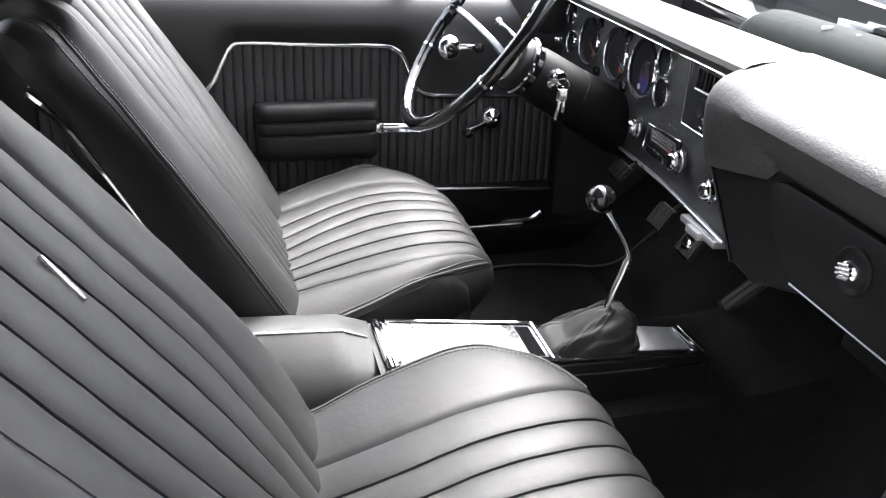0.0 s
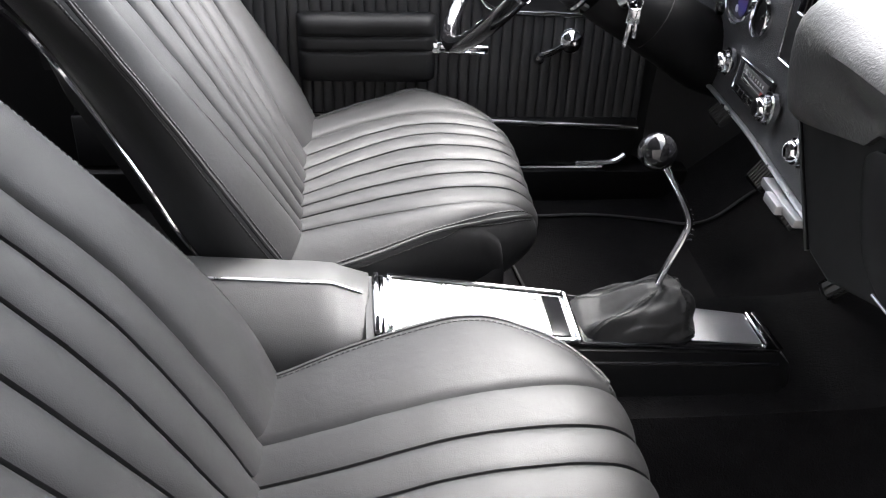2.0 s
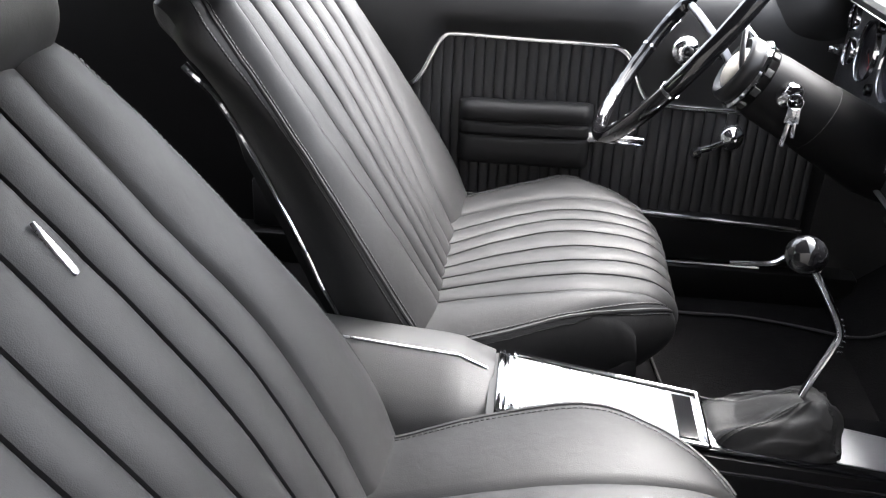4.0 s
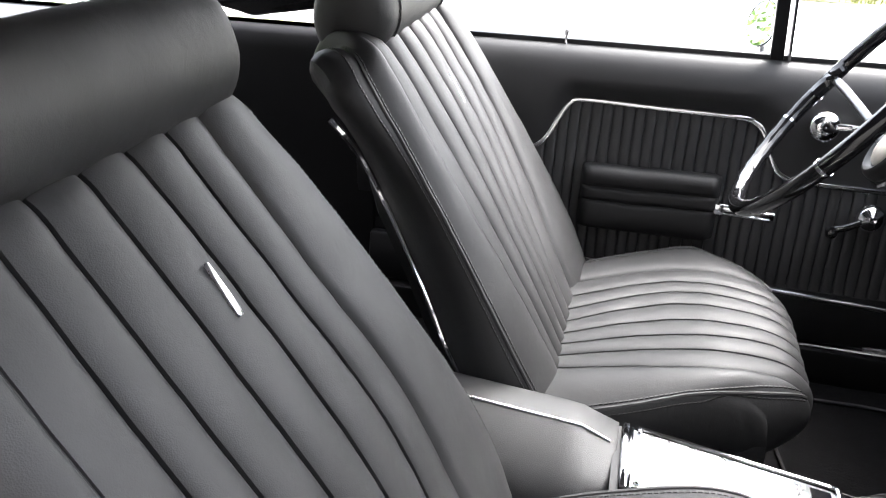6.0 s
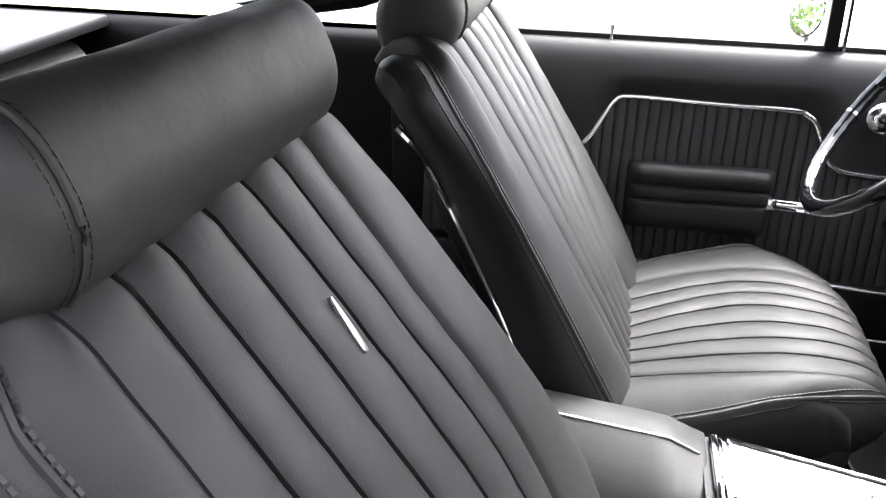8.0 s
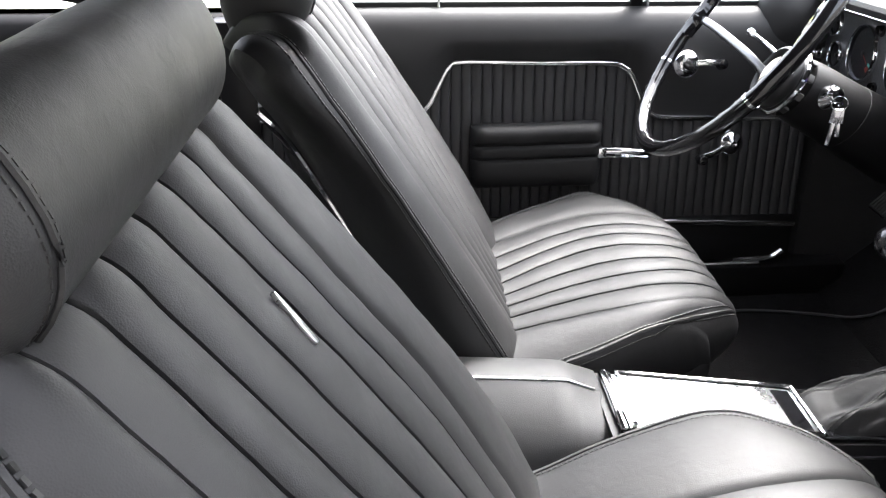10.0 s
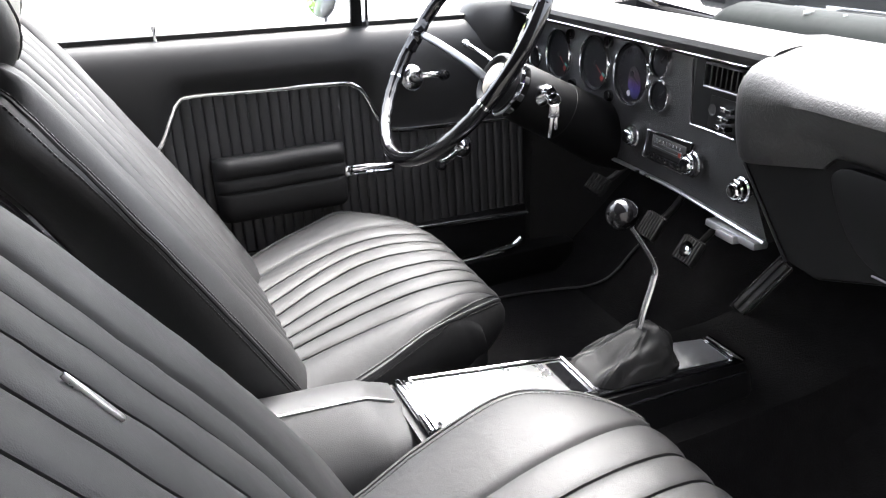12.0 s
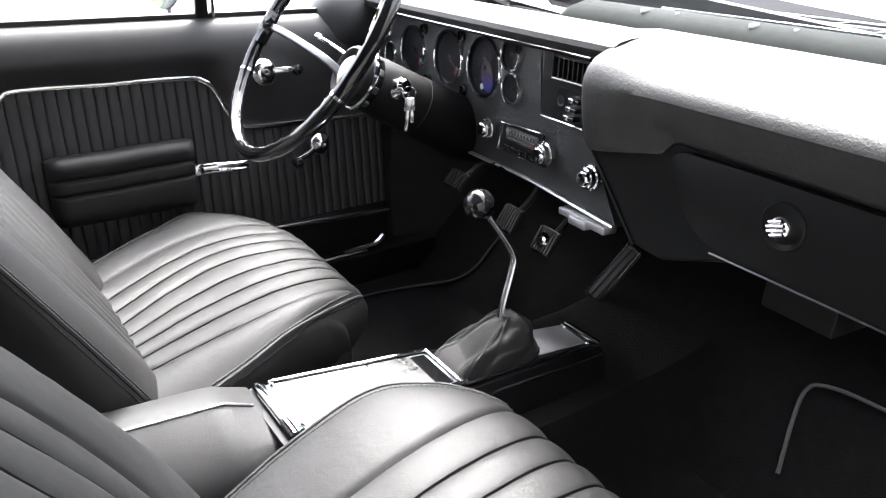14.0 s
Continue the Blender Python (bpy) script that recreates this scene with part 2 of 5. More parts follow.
# roof with its liner
bm = loft([[(x, y, 0.99 + 0.05 * (1 - (y / 0.6) ** 2) - 0.16 * max(0, (x - 0.35) / 0.35) ** 2 * 0.4 - 0.1 * max(0, (-x - 0.5) / 0.6) ** 2) for y in np.linspace(-0.56, 0.54, 14)] for x in np.linspace(-1.1, 0.58, 24)])
bmesh.ops.solidify(bm, geom=bm.faces, thickness=0.03)
tagged(part("ceiling", bm, LINER), "black headliner under the closed steel roof", "headliner", kind="structure")


def pillar(name, a, b, label, w=0.05):
    bm = tube(smooth_path([a, ((a[0] + b[0]) / 2, (a[1] + b[1]) / 2, (a[2] + b[2]) / 2 + 0.01), b], 4), w / 2, 10)
    tagged(part(name, bm, GLOSS), label, "roof pillar", kind="structure")


pillar("pillar_front_driver", (1.1, 0.74, 0.66), (0.57, 0.6, 0.97), "black painted windscreen pillar", 0.045)
pillar("pillar_front_passenger", (1.1, -0.78, 0.66), (0.57, -0.56, 0.97), "black painted windscreen pillar", 0.045)
bm = slab([(-0.2, 0.62), (-0.16, 0.62), (-0.02, 0.985), (-0.06, 0.985)], "y", 0.655, 0.685, 0.004)
tagged(part("pillar_rear_driver", bm, GLOSS), "slim black pillar behind the driver's window", "roof pillar", kind="structure")

# windscreen and side windows
bm = loft([[(1.17 - 0.1 * (y / 0.7) ** 2, y, 0.66) for y in np.linspace(-0.72, 0.72, 16)], [(0.59 - 0.04 * (y / 0.6) ** 2, y * 0.82, 0.985) for y in np.linspace(-0.72, 0.72, 16)]])
ob = tagged(part("window_1", bm, GLASS), "clear raked windscreen above the dashboard", "windscreen", kind="structure")
ob.visible_shadow = False


# ---- outside ----
def ground_sheet():
    bm = bmesh.new()
    bmesh.ops.create_grid(bm, x_segments=8, y_segments=8, size=400, matrix=Matrix.Translation((0, 0, -0.36)))
    return bm


tagged(part("ground", ground_sheet(), CONCRETE), "pale sunlit concrete around the car", "ground", kind="structure")
# unseen wall, added to hold back sky light from the open passenger side
bm = box(-8, 8, -2.0, -1.7, -0.36, 2.0, 0)
tagged(part("wall_light_blocker", bm, BLOCKER), "unseen plain dark wall added to block sky light beside the car", "wall", kind="structure")


def lawn():
    bm = bmesh.new()
    rng = np.random.RandomState(4)
    bmesh.ops.create_grid(bm, x_segments=60, y_segments=30, size=1.0, matrix=Matrix.Translation((2, 17, -0.34)) @ Matrix.Diagonal((22, 9, 1, 1)))
    for v in bm.verts:
        v.co.z += 0.03 * rng.rand() - 0.035 * (v.co.y < 8.7)
        v.co.y += 0.25 * (rng.rand() - 0.5)
    verts, faces = [], []
    for k in range(9000):
        x, y = rng.uniform(-4, 9), 8.0 + 6 * rng.rand() ** 1.5
        h, a = 0.05 + 0.1 * rng.rand(), rng.uniform(0, math.pi)
        dx, dy = 0.012 * math.cos(a), 0.012 * math.sin(a)
        i = len(verts)
        verts += [(x - dx, y - dy, -0.35), (x + dx, y + dy, -0.35), (x + 0.05 * (rng.rand() - 0.5), y + 0.05 * (rng.rand() - 0.5), -0.33 + h)]
        faces.append((i, i + 1, i + 2))
    me = bpy.data.meshes.new("tmp")
    me.from_pydata(verts, [], faces)
    bm.from_mesh(me)
    bpy.data.meshes.remove(me)
    return bm


tagged(part("lawn", lawn(), GRASS, smooth=False), "yellowish green grass beyond the concrete", "grass", kind="stuff")


def tree(x, y, h, seed):
    rng = np.random.RandomState(seed)
    t = thing("tree", "leafy green tree standing behind the car", "tree", pose(x, y, -0.36), group="trees behind the car")
    trunk = [(0.12 * math.sin(k), 0.1 * math.cos(1.7 * k), h * 0.6 * k / 6) for k in range(7)]
    limbs = [tube(smooth_path(trunk, 3), 0.1, 8, radii=[0.14 * (1 - 0.7 * k / 18) for k in range(19)])]
    for k in range(7):
        a = rng.uniform(0, 6.28)
        z = h * rng.uniform(0.18, 0.55)
        limbs.append(tube(smooth_path([(0, 0, z), (0.5 * math.cos(a), 0.5 * math.sin(a), z + 0.3), (1.2 * math.cos(a), 1.2 * math.sin(a), z + 0.5)], 3), 0.03, 6))
    part("trunk", joined(*limbs), BARK, t)
    verts, faces = [], []
    lobes = [(rng.uniform(-1.3, 1.3), rng.uniform(-1.3, 1.3), h * rng.uniform(0.12, 0.95), rng.uniform(0.5, 0.95)) for _ in range(22)]
    for k in range(5200):
        cx, cy, cz, r = lobes[rng.randint(len(lobes))]
        d = rng.normal(size=3)
        p = np.array((cx, cy, cz)) + d / np.linalg.norm(d) * r * rng.uniform(0.6, 1.05)
        u, w = rng.normal(size=3), rng.normal(size=3)
        u, w = u / np.linalg.norm(u) * 0.055, w / np.linalg.norm(w) * 0.035
        i = len(verts)
        verts += [tuple(p - u), tuple(p + w), tuple(p + u), tuple(p - w)]
        faces.append((i, i + 1, i + 2, i + 3))
    me = bpy.data.meshes.new("crown")
    me.from_pydata(verts, [], faces)
    bm = bmesh.new()
    bm.from_mesh(me)
    bpy.data.meshes.remove(me)
    part("crown", bm, LEAF, t, smooth=False)


for x, y, h, seed in ((-9, 0.8, 4.2, 1), (-10.5, -1.6, 5.0, 2), (-8.5, 3.4, 4.5, 3), (-12.5, 2.0, 5.5, 4)):
    tree(x, y, h, seed)


def open_door():
    """The passenger door swung out on its hinge ahead of the footwell."""
    bm = box(-0.92, 0.0, -0.08, 0.05, -0.16, 0.6, 0.02)
    return moved(bm, Matrix.Translation((1.02, -0.84, 0.0)) @ Matrix.Rotation(radians(62), 4, "Z"))


tagged(part("door_2", open_door(), VINYL), "plain black passenger door swung wide open", "car door", kind="structure")


# ---- door ----
DOOR = pose(0, 0.66, 0.2, -11.3)
PITCH = 0.0212
TRIM = [(-0.3, 0.402), (-0.1, 0.404), (0.02, 0.406), (0.05, 0.413), (0.072, 0.436), (0.09, 0.47), (0.11, 0.503), (0.14, 0.512), (0.28, 0.509), (0.43, 0.506), (0.462, 0.499),
        (0.483, 0.48), (0.51, 0.425), (0.53, 0.405), (0.57, 0.397), (0.72, 0.394), (0.872, 0.392)]


def up(z):
    """Height along the leaning panel for a true height."""
    return (z - 0.2) * 1.02


TRIM_PATH = smooth_path([(x, 0, up(z)) for x, z in TRIM], 6)


def trim_at(x):
    for a, b in zip(TRIM_PATH, TRIM_PATH[1:]):
        if a.x <= x <= b.x:
            return a.z + (b.z - a.z) * (x - a.x) / max(1e-6, b.x - a.x)
    return TRIM_PATH[-1].z


def low_at(x):
    return up(0.192 - 0.026 * (x - 0.15) / 0.7)


def driver_door():
    d = thing("door_1", "black vinyl driver's door with pleated panel and chrome trim", "car door", DOOR, "structure")
    # upper panel, rolled outward into the window ledge, cut along the trim
    xs = [q.x for q in TRIM_PATH if -0.3 <= q.x <= 0.872]
    rows = []
    for x in xs:
        z0, top = trim_at(x), up(0.556)
        col = [(x, 0.012, z0 - 0.004), (x, -0.002, z0 + 0.001)]
        for k in range(1, 9):
            f = k / 8
            col.append((x, -0.003 - 0.034 * math.sin(math.pi / 2 * f) ** 1.3, z0 + (top - z0) * f))
        for k in range(1, 7):
            a = radians(15 * k)
            col.append((x, -0.037 + 0.036 * (1 - math.cos(a)), top + 0.0615 * math.sin(a)))
        rows.append(col)
    part("upper_panel", loft(rows), VINYL, d, "smooth black vinyl upper panel")
    part("door_shell", box(-0.3, 0.872, 0.028, 0.16, up(0.075), up(0.585), 0.004), SATIN, d)
    part("lower_panel", box(-0.3, 0.868, -0.004, 0.026, up(0.082), low_at(0.4) + 0.006, 0.008), SATIN, d, "satin black lower kick strip")
    # pleats
    x = -0.27
    while x < 0.86:
        x1 = min(x + PITCH, 0.868)
        n = 8
        cols = []
        for k in range(n + 1):
            f = k / n
            y = 0.006 - 0.0065 * math.sin(math.pi * (0.015 + 0.97 * f)) ** 0.17
            q = x + 0.0006 + (x1 - x - 0.0012) * f
            zt, zb = trim_at(q), low_at(q)
            cols.append([(q, 0.022, zb), (q, y, zb), (q, y, (zb + zt) / 2), (q, y, zt), (q, 0.022, zt)])
        part("pleat", loft(cols, caps=True), VINYL, d)
        x = x1
    part("trim_strip", tube([(p.x, -0.003, p.z) for p in TRIM_PATH], 0.0058, 8, up=(0, 1, 0), flat=0.7), CHROME, d, "polished curved trim moulding")
    part("lower_trim", tube([(x, -0.006, low_at(x)) for x in np.linspace(0.02, 0.868, 12)], 0.0065, 8, up=(0, 1, 0), flat=0.6), CHROME, d, "straight bright moulding")
    # armrest
    rows = []
    for k in range(25):
        f = k / 24
        x = 0.152 + 0.268 * f
        e = 0.6 + 0.4 * math.sin(math.pi / 2 * min(1.0, min(f, 1 - f) * 12)) ** 0.6
        dip = 0.0015 * math.exp(-((f - 0.4) / 0.09) ** 2) + 0.004 * (1 - f)
        top, bot = up(0.398) - dip, up(0.262)
        mid = (top + bot) / 2
        prof = [(0.01, top - 0.008), (-0.02, top), (-0.042, top - 0.004), (-0.053, top - 0.018), (-0.05, top - 0.036), (-0.043, top - 0.043), (-0.047, top - 0.05), (-0.046, top - 0.066),
                (-0.04, top - 0.072), (-0.044, top - 0.08), (-0.041, bot + 0.025), (-0.03, bot + 0.006), (-0.012, bot), (0.01, bot)]
        rows.append([(x, 0.01 + (p.y - 0.01) * e, mid + (p.z - mid) * (0.8 + 0.2 * e)) for p in smooth_path([(0, y, z) for y, z in prof], 4)])
    part("armrest", loft(rows, caps=True), ARM, d, "padded black armrest with two moulded grooves")
    # pull handle
    hb = joined(tube(smooth_path([(0.425, -0.028, up(0.335)), (0.46, -0.034, up(0.335)), (0.50, -0.036, up(0.332)), (0.522, -0.032, up(0.33))], 5), 0.0085, 10, flat=0.55, up=(0, 1, 0)),
                tube(smooth_path([(0.43, -0.03, up(0.328)), (0.47, -0.036, up(0.327)), (0.515, -0.035, up(0.324))], 5), 0.005, 8))
    h = part("door_handle", hb, CHROME, d, "polished lever handle")
    part("handle_base", box(0.412, 0.432, -0.034, 0.0, up(0.322), up(0.345), 0.004), CHROME, h)
    # window crank
    cx, cz = 0.692, up(0.348)
    c = part("window_crank", lathe([(0.0, -0.012), (0.006, -0.014), (0.021, -0.007), (0.026, 0.0), (0.026, 0.01), (0.02, 0.03), (0.0, 0.03)], 40, "y", Matrix.Translation((cx, -0.03, cz))), CHROME, d, "conical polished crank boss")
    part("crank_arm", tube(smooth_path([(cx - 0.015, -0.034, cz - 0.008), (cx - 0.04, -0.04, cz - 0.02), (cx - 0.068, -0.042, cz - 0.028)], 4), 0.007, 8, flat=0.6, up=(0, 1, 0)), CHROME, c)
    part("crank_knob", lathe([(0.0, -0.03), (0.008, -0.028), (0.0115, -0.018), (0.008, 0.0), (0.0, 0.002)], 20, "y", Matrix.Translation((cx - 0.07, -0.042, cz - 0.028))), GLOSS, c, "black knob")
    # vent crank
    cx, cz = 0.577, up(0.507)
    c = part("vent_crank", lathe([(0.0, -0.006), (0.012, -0.008), (0.022, -0.004), (0.027, 0.003), (0.024, 0.02), (0.0, 0.022)], 40, "y", Matrix.Translation((cx, -0.046, cz))), CHROME, d, "round polished vent window crank")
    part("crank_arm", tube(smooth_path([(cx + 0.018, -0.052, cz + 0.002), (cx + 0.04, -0.058, cz + 0.003), (cx + 0.056, -0.058, cz + 0.002)], 4), 0.0065, 8, flat=0.7, up=(0, 1, 0)), CHROME, c)
    part("crank_knob", lathe([(0.0, -0.026), (0.009, -0.024), (0.012, -0.014), (0.008, 0.0), (0.0, 0.002)], 20, "y", Matrix.Translation((cx + 0.058, -0.058, cz + 0.002))), GLOSS, c, "black knob")
    # lock button
    part("lock_button", lathe([(0.006, 0.0), (0.0035, 0.003), (0.003, 0.03), (0.0055, 0.036), (0.005, 0.042), (0.0, 0.043)], 14, "z", Matrix.Translation((0.088, -0.009, up(0.556) + 0.044))), CHROME, d, "bright mushroom lock button")
    return d


driver_door()


def side_window():
    # rails, posts and glass over the door ledge
    w = thing("window_2", "closed driver's side window with slim metal frame", "car window", kind="structure")
    part("window_sill", box(-0.12, 1.02, 0.734, 0.752, 0.6, 0.6255, 0.002), SATIN, w, "thin dark window channel")
    bm = slab([(0.468, 0.6), (0.492, 0.6), (0.44, 0.98), (0.418, 0.98)], "y", 0.738, 0.752, 0.002)
    for v in bm.verts:
        v.co.y -= 0.28 * max(0, v.co.z - 0.6)
    part("window_post", bm, SATIN, w, "black division post with bright edges")
    bm = slab([(0.498, 0.6), (0.504, 0.6), (0.452, 0.98), (0.447, 0.98)], "y", 0.736, 0.752, 0.001)
    for v in bm.verts:
        v.co.y -= 0.28 * max(0, v.co.z - 0.6)
    part("post_trim", bm, CHROME, w)
    g = part("pane", loft([[(x, 0.744, 0.62) for x in (-0.14, 0.468)], [(x, 0.644, 0.98) for x in (0.0, 0.42)]]), GLASS, w, smooth=False)
    g.visible_shadow = False
    g = part("pane", loft([[(x, 0.744, 0.62) for x in (0.5, 1.04)], [(x, 0.644, 0.98) for x in (0.45, 0.5)]]), GLASS, w, smooth=False)
    g.visible_shadow = False


side_window()

# sill plate, kick panel and rear quarter trim
ob = part("trim_sill", joined(tube([(0.1, 0.63, 0.078), (0.8, 0.63, 0.08)], 0.004, 6), tube(smooth_path([(0.74, 0.634, 0.084), (0.78, 0.634, 0.086), (0.825, 0.634, 0.09), (0.85, 0.638, 0.105)], 4), 0.007, 8)), BRUSHED)
tagged(ob, "worn bright metal door sill plate", "sill plate", kind="structure")
bm = loft([[(0.872, 0.70, 0.02), (0.872, 0.735, 0.2), (0.872, 0.765, 0.4), (0.872, 0.78, 0.62)], [(0.9, 0.66, 0.02), (0.9, 0.69, 0.2), (0.9, 0.70, 0.4), (0.9, 0.72, 0.62)], [(1.4, 0.6, 0.0), (1.4, 0.62, 0.2), (1.4, 0.64, 0.4), (1.4, 0.66, 0.66)]])
tagged(part("wall_kick", bm, HARD), "black kick panel ahead of the driver's door", "kick panel", kind="structure")
# darker material than the passenger side's vinyl, for the shade behind the seats
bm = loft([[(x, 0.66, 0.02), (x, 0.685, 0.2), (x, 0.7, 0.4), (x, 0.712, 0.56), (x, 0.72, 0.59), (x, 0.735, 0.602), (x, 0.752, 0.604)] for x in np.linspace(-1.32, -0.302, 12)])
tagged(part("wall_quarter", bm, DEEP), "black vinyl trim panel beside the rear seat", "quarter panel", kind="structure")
bm = loft([[(x, 0.754, 0.56), (x, 0.758, 0.6), (x, 0.775, 0.606), (x, 0.85, 0.602), (x, 0.93, 0.585), (x, 0.98, 0.545), (x, 1.0, 0.45), (x, 1.0, 0.1)] for x in np.linspace(-1.34, -0.302, 16)])
tagged(part("rear_fender", bm, GLOSS), "gloss black body side behind the driver's door", "car body", kind="structure")
bm = slab([(-0.66, 0.656), (-0.55, 0.634), (-0.39, 0.66), (-0.24, 0.71), (-0.2, 0.985), (-0.4, 0.985), (-0.475, 0.697)], "y", 0.672, 0.7, 0.006)
tagged(part("pillar_quarter_driver", bm, GLOSS), "black sloping roof pillar beside the rear seat", "roof pillar", kind="structure")
# unseen shelf, added to keep rear light from behind the seats
bm = box(-1.34, -0.98, -0.75, 0.72, 0.585, 0.61, 0.006)
tagged(part("wall_shelf", bm, SATIN), "unseen black parcel shelf added to close off light at the rear", "parcel shelf", kind="structure")
bm = loft([[(x, -0.66, 0.02), (x, -0.685, 0.2), (x, -0.7, 0.4), (x, -0.712, 0.56), (x, -0.725, 0.595), (x, -0.76, 0.61), (x, -0.9, 0.61)] for x in np.linspace(-1.32, -0.42, 12)])
tagged(part("wall_quarter_passenger", bm, VINYL), "black vinyl trim panel beside the rear seat", "quarter panel", kind="structure")
bm = box(-1.32, -0.5, -0.7, -0.66, 0.6, 0.99, 0.01)
tagged(part("pillar_rear_passenger", bm, LINER), "wide black rear roof pillar on the passenger side", "roof pillar", kind="structure")
bm = box(-0.95, 0.95, -0.72, -0.64, -0.02, 0.075, 0.01)
tagged(part("wall_sill_passenger", bm, SATIN), "black sill below the open passenger doorway", "door sill", kind="structure")

bm = box(1.15, 1.42, -0.78, 0.78, 0.42, 0.652, 0.01)
tagged(part("wall_cowl", bm, GLOSS), "black cowl box below the windscreen", "cowl", kind="structure")
bm = box(0.93, 1.42, -0.74, -0.68, -0.02, 0.64, 0.01)
tagged(part("wall_kick_passenger", bm, HARD), "black kick panel in the passenger footwell", "kick panel", kind="structure")

bm = box(-1.3, 1.0, 0.618, 0.74, -0.03, 0.076, 0.006)
tagged(part("wall_sill_driver", bm, SATIN), "black painted door sill beside the driver's carpet", "door sill", kind="structure")
bm = box(-0.34, -0.27, 0.69, 0.8, 0.0, 0.6, 0.004)
tagged(part("wall_lock_post", bm, SATIN), "black lock post behind the driver's door", "door post", kind="structure")
# bench added to block light in the gap between the front seats
bm = loft([[(-1.3, y, 0.6), (-1.15, y, 0.585), (-1.03, y, 0.56), (-0.98, y, 0.5), (-0.9, y, 0.2), (-0.84, y, 0.12), (-0.55, y, 0.13), (-0.53, y, 0.0)] for y in np.linspace(-0.66, 0.66, 20)])
tagged(part("rear_bench", bm, VINYL), "black vinyl rear bench added to darken the space behind the front seats", "car seat")


# ---- seats ----
PLEAT_STEPS = (0.0, 0.03, 0.045, 0.07, 0.12, 0.2, 0.35, 0.5, 0.65, 0.8, 0.88, 0.93, 0.955, 0.97)
BOLSTER_STEPS = (0.04, 0.1, 0.2, 0.32, 0.45, 0.58, 0.7, 0.8, 0.88, 0.94, 0.98, 1.0)


def table(rows, x):
    """A smooth curve through rows of (x, value, ...), held level past both ends."""
    xs = [r[0] for r in rows]
    if x <= xs[0] or x >= xs[-1]:
        return list((rows[0] if x <= xs[0] else rows[-1])[1:])
    i = max(k for k in range(len(xs) - 1) if xs[k] <= x)
    span = xs[i + 1] - xs[i]
    t = (x - xs[i]) / span
    out = []
    for k in range(1, len(rows[0])):
        slope = lambda j: (rows[min(j + 1, len(rows) - 1)][k] - rows[max(j - 1, 0)][k]) / (xs[min(j + 1, len(rows) - 1)] - xs[max(j - 1, 0)])
        a, b = rows[i][k], rows[i + 1][k]
        out.append((2 * t ** 3 - 3 * t * t + 1) * a + (t ** 3 - 2 * t * t + t) * span * slope(i) + (3 * t * t - 2 * t ** 3) * b + (t ** 3 - t * t) * span * slope(i + 1))
    return out


